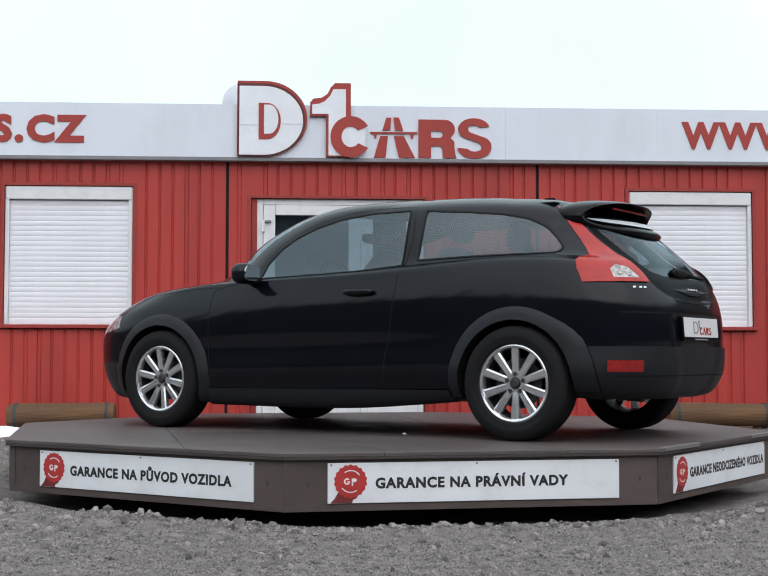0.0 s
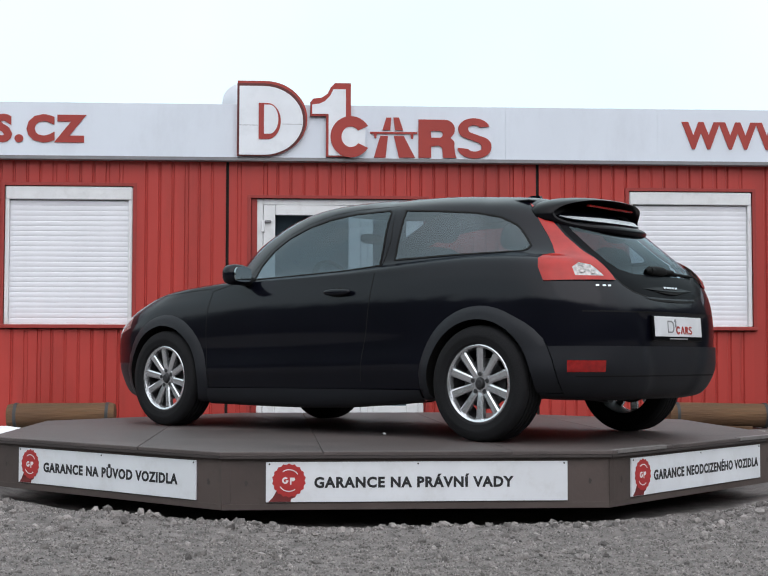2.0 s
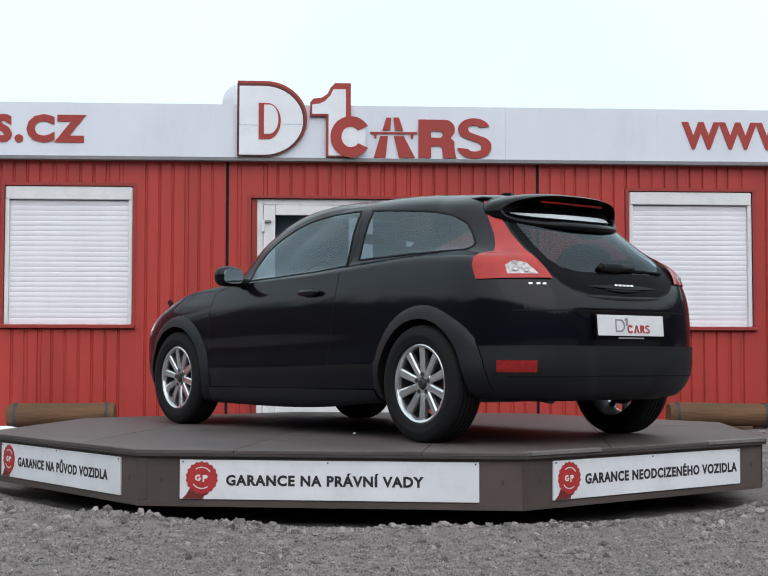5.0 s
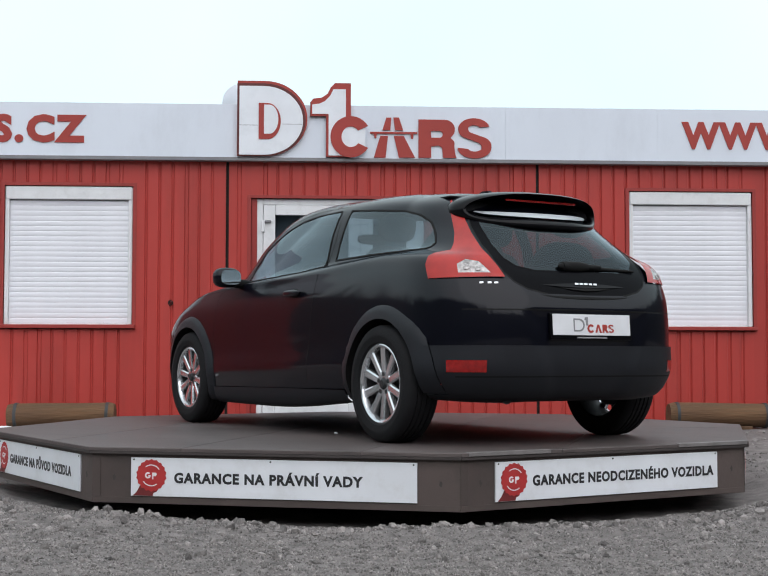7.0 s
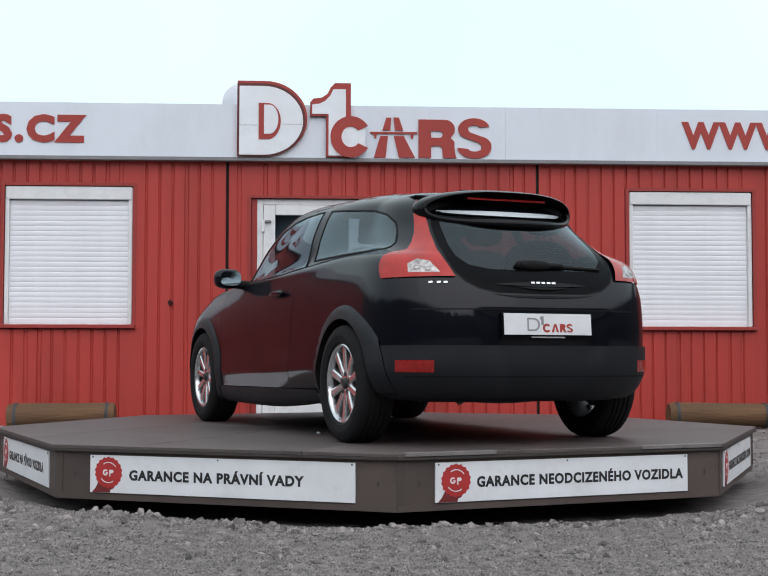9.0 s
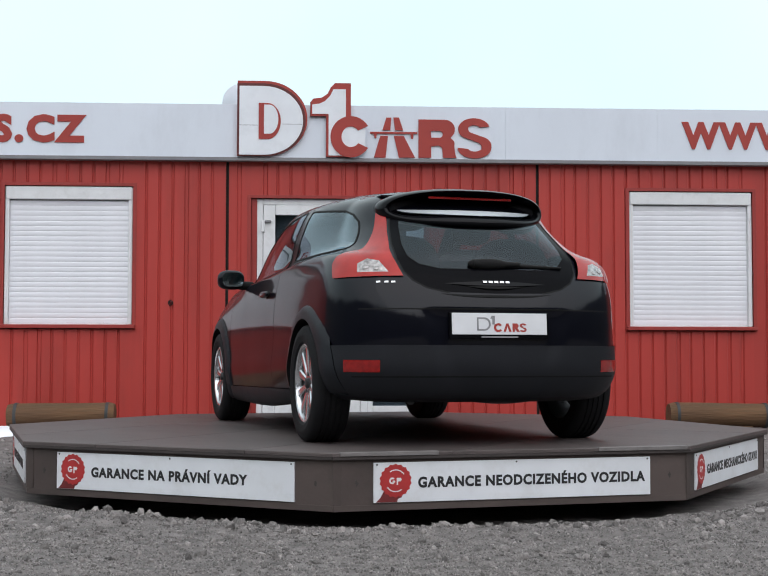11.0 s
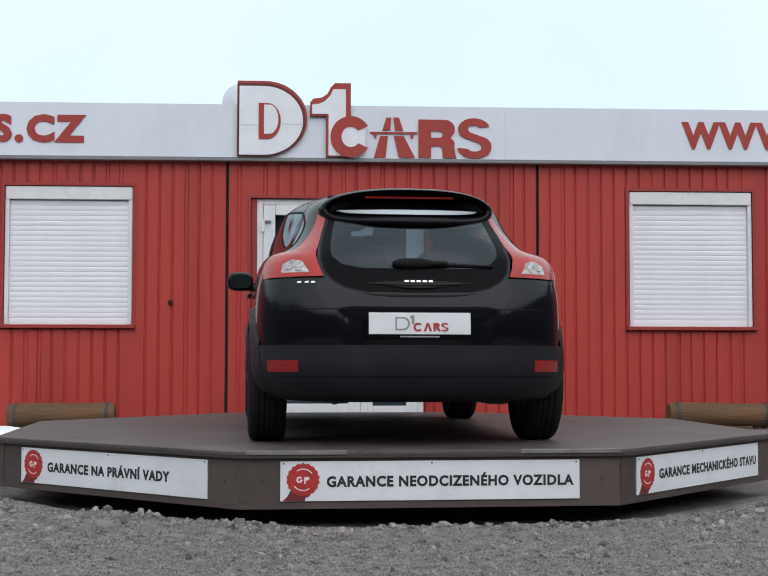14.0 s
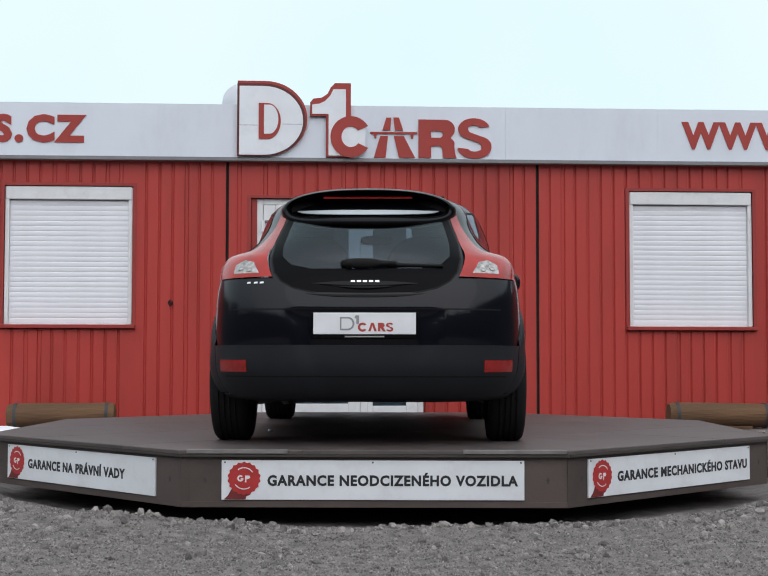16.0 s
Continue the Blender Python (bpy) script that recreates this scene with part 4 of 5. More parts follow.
RIM_R, TYRE_R, ARCH_R, FLARE_R = 0.213, 0.318, 0.354, 0.428
AXLES = (0.0, 2.64)


def ring(cx, cz, r, n=44):
    return [(cx + r * math.cos(2 * math.pi * i / n), cz + r * math.sin(2 * math.pi * i / n)) for i in range(n)]


def inside(poly, h, z):
    c = False
    for (a, b), (d, e) in zip(poly, poly[1:] + poly[:1]):
        if (b > z) != (e > z) and h < (d - a) * (z - b) / (e - b) + a:
            c = not c
    return c


def cut(bm, poly, beta, ok):
    """Cut the skin along a closed outline seen along a level direction; ok picks the faces it may reach."""
    cb, sb = math.cos(radians(beta)), math.sin(radians(beta))
    lo = (min(p[0] for p in poly) - 0.01, min(p[1] for p in poly) - 0.01)
    hi = (max(p[0] for p in poly) + 0.01, max(p[1] for p in poly) + 0.01)
    near = []
    for f in bm.faces:
        c = f.calc_center_median()
        h = c.x * cb + c.y * sb
        if ok(c) and lo[0] - 0.08 < h < hi[0] + 0.08 and lo[1] - 0.08 < c.z < hi[1] + 0.08:
            near.append(f)
    near = set(near)
    for (a, b), (d, e) in zip(poly, poly[1:] + poly[:1]):
        x0, x1, z0, z1 = min(a, d) - 1e-4, max(a, d) + 1e-4, min(b, e) - 1e-4, max(b, e) + 1e-4
        pick = []
        for f in near:
            hs = [v.co.x * cb + v.co.y * sb for v in f.verts]
            zs = [v.co.z for v in f.verts]
            if min(hs) <= x1 and max(hs) >= x0 and min(zs) <= z1 and max(zs) >= z0:
                pick.append(f)
        if not pick:
            continue
        geom = list({v for f in pick for v in f.verts}) + list({g for f in pick for g in f.edges}) + pick
        no = Vector((-(e - b) * cb, -(e - b) * sb, d - a))
        if no.length < 1e-9:
            continue
        r = bmesh.ops.bisect_plane(bm, geom=geom, dist=1e-6, plane_co=(a * cb, a * sb, b), plane_no=no.normalized())
        near |= {g for g in r["geom"] if isinstance(g, bmesh.types.BMFace)}
        near = {f for f in near if f.is_valid}


def step(a, b, v):
    k = min(max((v - a) / (b - a), 0.0), 1.0)
    return k * k * (3 - 2 * k)


def flare_edge(x, z, ax):
    """Outer radius of a wheel arch flare; behind the rear wheel it widens to meet the bumper."""
    a = math.degrees(math.atan2(z - 0.316, x - ax)) % 360
    return FLARE_R + (0.046 * step(115, 155, a) * step(262, 250, a) if ax < 1 else 0.0)


def skin_mesh():
    """The left half of the skin, cut into its panels: {panel: [faces]} and the bmesh."""
    rows = np.array([skin_row(s) for s in skin_stations()])
    for _ in range(3):
        rows[1:-1] = rows[1:-1] * 0.5 + (rows[:-2] + rows[2:]) * 0.25
    # recess round the number plate, and a soft ridge low on the doors
    for row in rows:
        for p in row:
            x, y, z = p
            if x < -0.3:
                k = step(0.712, 0.672, z) * (1 - step(0.33, 0.43, y + 0.35 * (0.70 - z)))
                p[0] += 0.015 * k
            elif y > 0.6 and 0.3 < x < 2.3:
                d = z - (0.375 + 0.032 * (2.2 - x))
                p[1] += 0.006 * (step(0.13, 0.0, d) if d > 0 else step(-0.08, 0.0, d)) * step(0.3, 0.6, x) * step(2.3, 2.1, x)
    rows[0, :, 1] = 0.0
    rows[-1, :, 1] = 0.0
    rows[:, -1, 1] = 0.0
    bm = bmesh.new()
    cell = bm.faces.layers.int.new("cell")
    n, m = rows.shape[:2]
    vs = [[bm.verts.new(rows[i, j]) for j in range(m)] for i in range(n)]
    for i in range(n - 1):
        for j in range(m - 1):
            f = bm.faces.new((vs[i][j], vs[i][j + 1], vs[i + 1][j + 1], vs[i + 1][j]))
            f[cell] = i * 1000 + j
    bmesh.ops.remove_doubles(bm, verts=bm.verts[:], dist=1e-5)
    bmesh.ops.recalc_face_normals(bm, faces=bm.faces[:])
    if sum(f.normal.y for f in bm.faces) < 0:
        bmesh.ops.reverse_faces(bm, faces=bm.faces[:])

    def side(c):
        return c.y > 0.35

    for ax in AXLES:
        cut(bm, ring(ax, 0.316, ARCH_R), 0, lambda c: c.y > 0.5)
        edge = [(ax + flare_edge(x, z, ax) / FLARE_R * (x - ax), 0.316 + flare_edge(x, z, ax) / FLARE_R * (z - 0.316)) for x, z in ring(ax, 0.316, FLARE_R)]
        cut(bm, edge, 0, lambda c: c.y > 0.5)
    for poly in (DOOR_GLASS, QUARTER_GLASS, DOOR):
        cut(bm, poly, 0, lambda c: c.y > 0.45 and -0.3 < c.x < 2.4)
    for poly in (LAMP, LAMP_CLEAR, REFLECTOR):
        cut(bm, poly, 45, lambda c: c.x < 0.05 and c.y > 0.3)
    cut(bm, HATCH, 90, lambda c: c.x < -0.12 and c.y < 0.56 and c.z > 0.7)
    cut(bm, HATCH_CLEAR, 90, lambda c: c.x < -0.12 and c.y < 0.56 and c.z > 0.7)
    cut(bm, [(-0.1, 0.706), (0.66, 0.706), (0.66, 0.866), (-0.1, 0.866)], 90, lambda c: c.x < -0.3)
    cut(bm, HEADLAMP, -45, lambda c: c.x > 2.8 and c.y > 0.2)
    low = [(-0.9, 0.522), (-0.30, 0.522), (-0.30, 0.1), (-0.9, 0.1)]
    cut(bm, low, 0, lambda c: c.x < -0.2)
    sill = [(0.2, 0.28), (2.45, 0.262), (2.45, 0.05), (0.2, 0.05)]
    cut(bm, sill, 0, lambda c: c.y > 0.5 and 0.2 < c.x < 2.5)
    front_low = [(2.9, 0.42), (3.7, 0.42), (3.7, 0.1), (2.9, 0.1)]
    cut(bm, front_low, 0, lambda c: c.x > 2.85)
    bm.normal_update()
    groups = {}
    for f in bm.faces:
        c = f.calc_center_median()
        i, j = divmod(f[cell], 1000)
        h45, hm = (c.x + c.y) * math.sqrt(0.5), (c.x - c.y) * math.sqrt(0.5)
        g = "body"
        rr = [math.hypot(c.x - ax, c.z - 0.316) for ax in AXLES]
        if c.y > 0.5 and min(rr) < ARCH_R and c.z < 0.75:
            continue
        if c.y > 0.5 and c.z < 0.78 and any(r < flare_edge(c.x, c.z, ax) for r, ax in zip(rr, AXLES)) and (c.z > 0.275 or c.x > -0.25):
            g = "flare_rear" if rr[0] < rr[1] else "flare_front"
        elif c.x < 0.05 and c.y > 0.3 and inside(LAMP_CLEAR, h45, c.z):
            g = "lamp_clear"
        elif c.x < 0.05 and c.y > 0.3 and inside(LAMP, h45, c.z):
            g = "lamp"
        elif c.x < -0.12 and c.y < 0.56 and inside(HATCH, c.y, c.z):
            g = "hatch_glass" if inside(HATCH_CLEAR, c.y, c.z) else "hatch_border"
        elif c.x < -0.3 and c.z < 0.522:
            g = "reflector" if inside(REFLECTOR, h45, c.z) and c.y > 0.3 else "bumper_rear"
        elif c.y > 0.5 and 0.2 < c.x < 2.45 and c.z < 0.28 - 0.008 * (c.x - 0.2):
            g = "sill"
        elif c.x > 2.9 and c.z < 0.42:
            g = "bumper_front"
        elif c.x > 2.8 and c.y > 0.2 and inside(HEADLAMP, hm, c.z):
            g = "headlamp"
        elif c.y > 0.45 and -0.3 < c.x < 2.4 and inside(DOOR_GLASS, c.x, c.z):
            g = "door_glass"
        elif c.y > 0.45 and -0.3 < c.x < 2.4 and inside(QUARTER_GLASS, c.x, c.z):
            g = "quarter_glass"
        elif c.y > 0.45 and 0.5 < c.x < 2.4 and inside(DOOR, c.x, c.z):
            g = "door"
        elif c.x > 1.3 and 8 * PER <= j < 10 * PER + 1 and i >= 123:
            g = "windscreen"
        elif j >= 10 * PER + 1:
            g = "roof"
        elif c.x > 2.2 and 6 * PER <= j < 8 * PER:
            g = "bonnet"
        elif c.x < -0.3 and c.y < 0.66 and 0.706 < c.z < 0.866:
            g = "tailgate"
        groups.setdefault(g, []).append(f)
    return bm, groups


def panel(name, faces, material, parent, sides=(1,), label="", push=None, thick=0.0, keep_normals=True):
    """A mesh object from some faces of the left skin, mirrored for side -1; both sides in one mesh if both are given."""
    verts, norms, polys = [], [], []
    idx = {}
    for s in sides:
        for f in faces:
            loop = []
            for v in f.verts:
                key = (v, 0 if abs(v.co.y) < 1e-6 else s)
                if key not in idx:
                    idx[key] = len(verts)
                    co = push(v.co.copy(), v.normal) if push else v.co
                    verts.append((co.x, co.y * s, co.z))
                    norms.append((v.normal.x, v.normal.y * s if key[1] else 0.0, v.normal.z))
                loop.append(idx[key])
            polys.append(loop if s > 0 else loop[::-1])
    loops = [norms[i] for p in polys for i in p]
    if thick:
        k = len(verts)
        verts += [tuple(a - b * thick for a, b in zip(v, n)) for v, n in zip(verts, norms)]
        count = {}
        for p in polys:
            for a, b in zip(p, p[1:] + p[:1]):
                count[frozenset((a, b))] = count.get(frozenset((a, b)), 0) + 1
        rim = [(b, a, a + k, b + k) for p in polys for a, b in zip(p, p[1:] + p[:1]) if count[frozenset((a, b))] == 1]
        back = [[i + k for i in p[::-1]] for p in polys]
        loops += [tuple(-a for a in norms[i - k]) for p in back for i in p]
        for q in rim:
            c = [Vector(verts[i]) for i in q]
            no = (c[1] - c[0]).cross(c[3] - c[0])
            loops += [tuple(no.normalized()) if no.length > 1e-12 else (0.0, 0.0, 1.0)] * 4
        polys = polys + back + rim
    me = bpy.data.meshes.new(name)
    me.from_pydata(verts, [], polys)
    me.update()
    me.shade_smooth()
    if keep_normals:
        me.normals_split_custom_set(loops)
    else:
        me.set_sharp_from_angle(angle=radians(38))
    me.materials.append(material)
    return part(name, me, material, parent, label)


def lathe(profile, n=48):
    """A ring turned about the y axis from (radius, y) pairs."""
    bm = bmesh.new()
    rows = [[bm.verts.new((r * math.cos(2 * math.pi * i / n), y, r * math.sin(2 * math.pi * i / n))) for i in range(n)] for r, y in profile]
    for a, b in zip(rows, rows[1:]):
        for i in range(n):
            bm.faces.new((a[i], a[(i + 1) % n], b[(i + 1) % n], b[i]))
    bmesh.ops.recalc_face_normals(bm, faces=bm.faces[:])
    return bm


def blob(cx, cy, cz, rx, ry, rz, e=2.6, n=20, m=14):
    """A rounded box: a superellipsoid."""
    bm = bmesh.new()

    def p(v):
        return math.copysign(abs(v) ** (2 / e), v)
    rows = []
    for j in range(1, m):
        b = -math.pi / 2 + math.pi * j / m
        rows.append([bm.verts.new((cx + rx * p(math.cos(b)) * p(math.cos(2 * math.pi * i / n)), cy + ry * p(math.cos(b)) * p(math.sin(2 * math.pi * i / n)), cz + rz * p(math.sin(b)))) for i in range(n)])
    lo, hi = bm.verts.new((cx, cy, cz - rz)), bm.verts.new((cx, cy, cz + rz))
    for a, b in zip(rows, rows[1:]):
        for i in range(n):
            bm.faces.new((a[i], a[(i + 1) % n], b[(i + 1) % n], b[i]))
    for i in range(n):
        bm.faces.new((lo, rows[0][(i + 1) % n], rows[0][i]))
        bm.faces.new((hi, rows[-1][i], rows[-1][(i + 1) % n]))
    return bm


def build_wheel(parent, x, side):
    w = new("wheel")
    w.parent = parent
    w.matrix_basis = pose(x, 0.755 * side, TYRE_R, 0, 0, 0 if side > 0 else 180) @ pose(0, 0, 0, 0, 18 if x < 1 else 26, 0)
    R, r = TYRE_R, RIM_R
    tyre = [(r - 0.004, -0.085), (r + 0.01, -0.098), (r + 0.05, -0.103), (R - 0.02, -0.098), (R - 0.006, -0.085), (R, -0.07)]
    for g in (-0.045, -0.015, 0.015, 0.045):
        tyre += [(R, g - 0.005), (R - 0.007, g - 0.004), (R - 0.007, g + 0.004), (R, g + 0.005)]
    tyre += [(R, 0.07), (R - 0.006, 0.085), (R - 0.02, 0.097), (r + 0.055, 0.103), (r + 0.048, 0.1045), (r + 0.042, 0.103), (r + 0.012, 0.097), (r + 0.002, 0.086), (r - 0.004, 0.08)]
    part("tyre", lathe(tyre, 56), M_TYRE, w, "black rubber tyre", smooth=30)
    rim = new_rim()
    part("rim", rim, M_RIM, w, "silver ten-spoke alloy rim", smooth=32)
    part("rim_barrel", lathe([(r - 0.010, -0.084), (r - 0.020, -0.03), (r - 0.024, 0.02), (r - 0.018, 0.056), (r - 0.010, 0.060), (r - 0.006, -0.084)], 48), M_RIMDARK, w, "dark inner rim barrel", smooth=30)
    part("brake_disc", lathe([(0.02, 0.02), (0.14, 0.02), (0.14, 0.005), (0.02, 0.005)], 32), M_RIMDARK, w, smooth=30)
    part("centre_cap", lathe([(0.001, 0.079), (0.02, 0.078), (0.028, 0.072), (0.030, 0.06)], 24), M_RIMDARK, w, "dark grey centre cap", smooth=30)
    for k in range(5):
        a = 2 * math.pi * (k + 0.5) / 5
        part("wheel_bolt", rod((0.052 * math.cos(a), 0.045, 0.052 * math.sin(a)), (0.052 * math.cos(a), 0.0675, 0.052 * math.sin(a)), 0.0130, 10), M_RIMDARK, w)
    return w


def new_rim():
    r = RIM_R
    bm = lathe([(r - 0.018, 0.052), (r - 0.014, 0.060), (r + 0.002, 0.078), (r + 0.003, 0.086), (r - 0.004, 0.089), (r - 0.014, 0.085), (r - 0.019, 0.074), (r - 0.021, 0.055)], 60)
    b2 = lathe([(0.0305, 0.052), (0.034, 0.064), (0.066, 0.064), (0.072, 0.054), (0.070, 0.035), (0.0305, 0.035)], 40)
    merge(bm, b2)
    for k in range(10):
        a = 2 * math.pi * k / 10
        ca, sa = math.cos(a), math.sin(a)
        b3 = bmesh.new()
        secs = [(0.050, 0.0190, 0.064), (0.085, 0.0200, 0.069), (0.15, 0.0225, 0.073), (0.200, 0.0245, 0.076)]
        rows = []
        for q, h, y in secs:
            rows.append([b3.verts.new((q * ca - t * sa, yy, q * sa + t * ca)) for t, yy in ((-h, y - 0.03), (-h, y - 0.006), (-h * 0.62, y), (h * 0.62, y), (h, y - 0.006), (h, y - 0.03))])
        for u, v in zip(rows, rows[1:]):
            for i in range(6):
                b3.faces.new((u[i], u[(i + 1) % 6], v[(i + 1) % 6], v[i]))
        b3.faces.new(rows[0]), b3.faces.new(rows[-1][::-1])
        bmesh.ops.recalc_face_normals(b3, faces=b3.faces[:])
        merge(bm, b3)
    return bm


def ribbon(points, width, out, closed=False, taper=0.0):
    """A thin raised strip along points [(place, normal)]; taper draws its ends to points."""
    bm = bmesh.new()
    n = len(points)
    rows = []
    for i, (p, no) in enumerate(points):
        a = points[(i - 1) % n if closed else max(i - 1, 0)][0]
        b = points[(i + 1) % n if closed else min(i + 1, n - 1)][0]
        t = (b - a).normalized()
        f = max(0.06, math.sin(math.pi * i / (n - 1))) ** taper if taper else 1.0
        sd = t.cross(no).normalized() * (f * width / 2)
        rows.append([bm.verts.new(p - sd - no * 0.003), bm.verts.new(p - sd * 0.8 + no * out * f), bm.verts.new(p + sd * 0.8 + no * out * f), bm.verts.new(p + sd - no * 0.003)])
    for i in range(n if closed else n - 1):
        u, v = rows[i], rows[(i + 1) % n]
        for k in range(3):
            bm.faces.new((u[k], u[k + 1], v[k + 1], v[k]))
    bmesh.ops.recalc_face_normals(bm, faces=bm.faces[:])
    return bm


def seat(parent, x, y, w=0.25, name="seat"):
    s = new(name)
    s.parent = parent
    part("cushion", blob(x + 0.22, y, 0.50, 0.27, w, 0.10, 3), M_SEAT, s, smooth=60)
    b = part("backrest", blob(0, 0, 0.30, 0.075, w, 0.33, 3), M_SEAT, s, smooth=60)
    b.matrix_basis = pose(x, y, 0.52, 0, -16, 0)
    h = part("headrest", blob(0, 0, 0.74, 0.045, 0.125, 0.085, 2.8), M_SEAT, s, smooth=60)
    h.matrix_basis = pose(x, y, 0.52, 0, -15, 0)
    return s


def build_car():
    from mathutils.bvhtree import BVHTree
    car = new("car")
    tagged(car, "black three-door hatchback with red tail lamps and roof spoiler", "car")
    bm, G = skin_mesh()
    tree = BVHTree.FromBMesh(bm)
    both = (1, -1)

    def at_side(x, z, y0=1.2):
        p, no, _, _ = tree.ray_cast(Vector((x, y0, z)), Vector((0, -1, 0)))
        return p, no

    def at_rear(y, z):
        p, no, _, _ = tree.ray_cast(Vector((-1.5, abs(y), z)), Vector((1, 0, 0)))
        return (Vector((p.x, math.copysign(p.y, y) if y else 0.0, p.z)), Vector((no.x, math.copysign(no.y, y), no.z)))

    def dome(c, n):
        k = math.sin(math.pi * (c.z - 0.85) / 0.19) if 0.85 < c.z < 1.04 else 0.0
        return c + n * (0.003 + 0.016 * k)

    panel("body", G["body"], M_PAINT, car, both)
    panel("roof_panel", G["roof"], M_PAINT, car, both)
    panel("bonnet", G["bonnet"], M_PAINT, car, both)
    panel("tailgate_panel", G["tailgate"], M_PAINT, car, both)
    panel("rear_bumper", G["bumper_rear"], M_PLASTIC, car, both, "matt dark grey rear bumper", push=lambda c, n: c + n * 0.011, thick=0.014)
    panel("front_bumper", G.get("bumper_front", []), M_PLASTIC, car, both, "matt dark grey front bumper skirt")
    panel("windscreen", G["windscreen"], M_CARGLASS, car, both)
    hatch = panel("hatch", G["hatch_glass"], M_HATCHGLASS, car, both, "dark frameless glass tailgate")
    panel("glass_border", G["hatch_border"], M_PRINT, hatch, both, "black printed glass border")
    for s in both:
        door = panel("door", G["door"], M_PAINT, car, (s,))
        panel("door_window", G["door_glass"], M_CARGLASS, door, (s,), "tinted side window")
        panel("quarter_window", G["quarter_glass"], M_CARGLASS, car, (s,), "tinted rear quarter window")
        panel("sill_cover", G["sill"], M_PLASTIC, car, (s,), "matt dark grey sill cover", push=lambda c, n: c + n * 0.012)
        lamp = panel("tail_lamp", G["lamp"], M_LAMPRED, car, (s,), "tall red tail lamp", push=dome)
        panel("clear_lens", G["lamp_clear"], M_LAMPCLEAR, lamp, (s,), "clear silver lamp lens", push=dome)
        for hh, zz, rr in ((0.075, 0.916, 0.018), (0.018, 0.908, 0.015)):
            q = math.sqrt(0.5)
            p, no, _, _ = tree.ray_cast(Vector((hh * q - 2 * q, hh * q + 2 * q, zz)), Vector((q, -q, 0)))
            b = part("bulb_reflector", blob(0, 0, 0, rr, rr, 0.004, 2.2), M_LAMPCLEAR, lamp, "silver bulb reflector", smooth=60)
            p, no = dome(p, no), no
            p, no = Vector((p.x, p.y * s, p.z)), Vector((no.x, no.y * s, no.z))
            b.matrix_basis = Matrix.Translation(p) @ no.to_track_quat("Z", "Y").to_matrix().to_4x4()
        panel("rear_reflector", G["reflector"], M_REFLECT, car, (s,), "red bumper reflector", push=lambda c, n: c + n * 0.013)
        panel("headlamp", G["headlamp"], M_LAMPCLEAR, car, (s,), "clear headlamp lens")
        for ax, key in zip(AXLES, ("flare_rear", "flare_front")):
            def bulge(c, n, ax=ax):
                r = math.hypot(c.x - ax, c.z - 0.316)
                k = max(0.0, min(1.0, (flare_edge(c.x, c.z, ax) - r) / (FLARE_R - ARCH_R)))
                e = max(min(1.0, k * 7), step(0.56, 0.515, c.z) if c.x < -0.2 else 0.0)
                return Vector((c.x, c.y + 0.013 * e + 0.012 * k, c.z))
            panel("wheel_arch_flare", G[key], M_PLASTIC, car, (s,), "matt dark grey wheel arch flare", push=bulge, keep_normals=False)
            # inner lip and liner of the wheel arch
            bl = bmesh.new()
            prof = []
            for i in range(33):
                a = radians(-14 + (190 if ax < 1 else 208) * i / 32)
                x, z = ax + ARCH_R * math.cos(a), 0.316 + ARCH_R * math.sin(a)
                hit = at_side(ax + (ARCH_R + 0.008) * math.cos(a), 0.316 + (ARCH_R + 0.008) * math.sin(a))[0]
                yo = (hit.y if hit else 0.83) + 0.024
                prof.append([bl.verts.new((x, q * s, z)) for q in (yo, yo - 0.03, 0.52)] + [bl.verts.new((ax, 0.52 * s, 0.316))])
            for u, v in zip(prof, prof[1:]):
                for k in range(2):
                    bl.faces.new((u[k], v[k], v[k + 1], u[k + 1]))
                bl.faces.new((u[2], v[2], v[3]))
            part("wheel_arch_liner", bl, M_TRIM, car)
            build_wheel(car, ax, s)
        # door seams and waist trim
        loop = []
        for (a, b), (d, e) in zip(DOOR, DOOR[1:]):
            for q in range(6):
                p, no = at_side(a + (d - a) * q / 6, b + (e - b) * q / 6)
                if p:
                    loop.append((Vector((p.x, p.y * s, p.z)), Vector((no.x, no.y * s, no.z))))
        part("door_seam", ribbon(loop, 0.007, 0.0006), M_TRIM, car)
        for poly in (DOOR_GLASS, QUARTER_GLASS):
            loop = []
            for (a, b), (d, e) in zip(poly, poly[1:] + poly[:1]):
                for q in range(5):
                    p, no = at_side(a + (d - a) * q / 5, b + (e - b) * q / 5)
                    loop.append((Vector((p.x, p.y * s, p.z)), Vector((no.x, no.y * s, no.z))))
            part("window_seal", ribbon(loop, 0.014, 0.003, True), M_TRIM, door if poly is DOOR_GLASS else car)
        # shut line between bonnet and wing
        loop = []
        for q in range(15):
            p, no = at_side(2.24 + 0.75 * q / 14, 0.905 - 0.06 * (q / 14) ** 1.5)
            if p:
                loop.append((Vector((p.x, p.y * s, p.z)), Vector((no.x, no.y * s, no.z))))
        part("bonnet_seam", ribbon(loop, 0.006, 0.0006), M_TRIM, car)
        # door handle, over a dark bump that stands in for its shaded hollow
        p, no = at_side(1.045, 0.845)
        part("handle_hollow_shade", blob(1.045, (p.y - 0.004) * s, 0.832, 0.060, 0.009, 0.045, 2.2), M_TRIM, door, smooth=60)
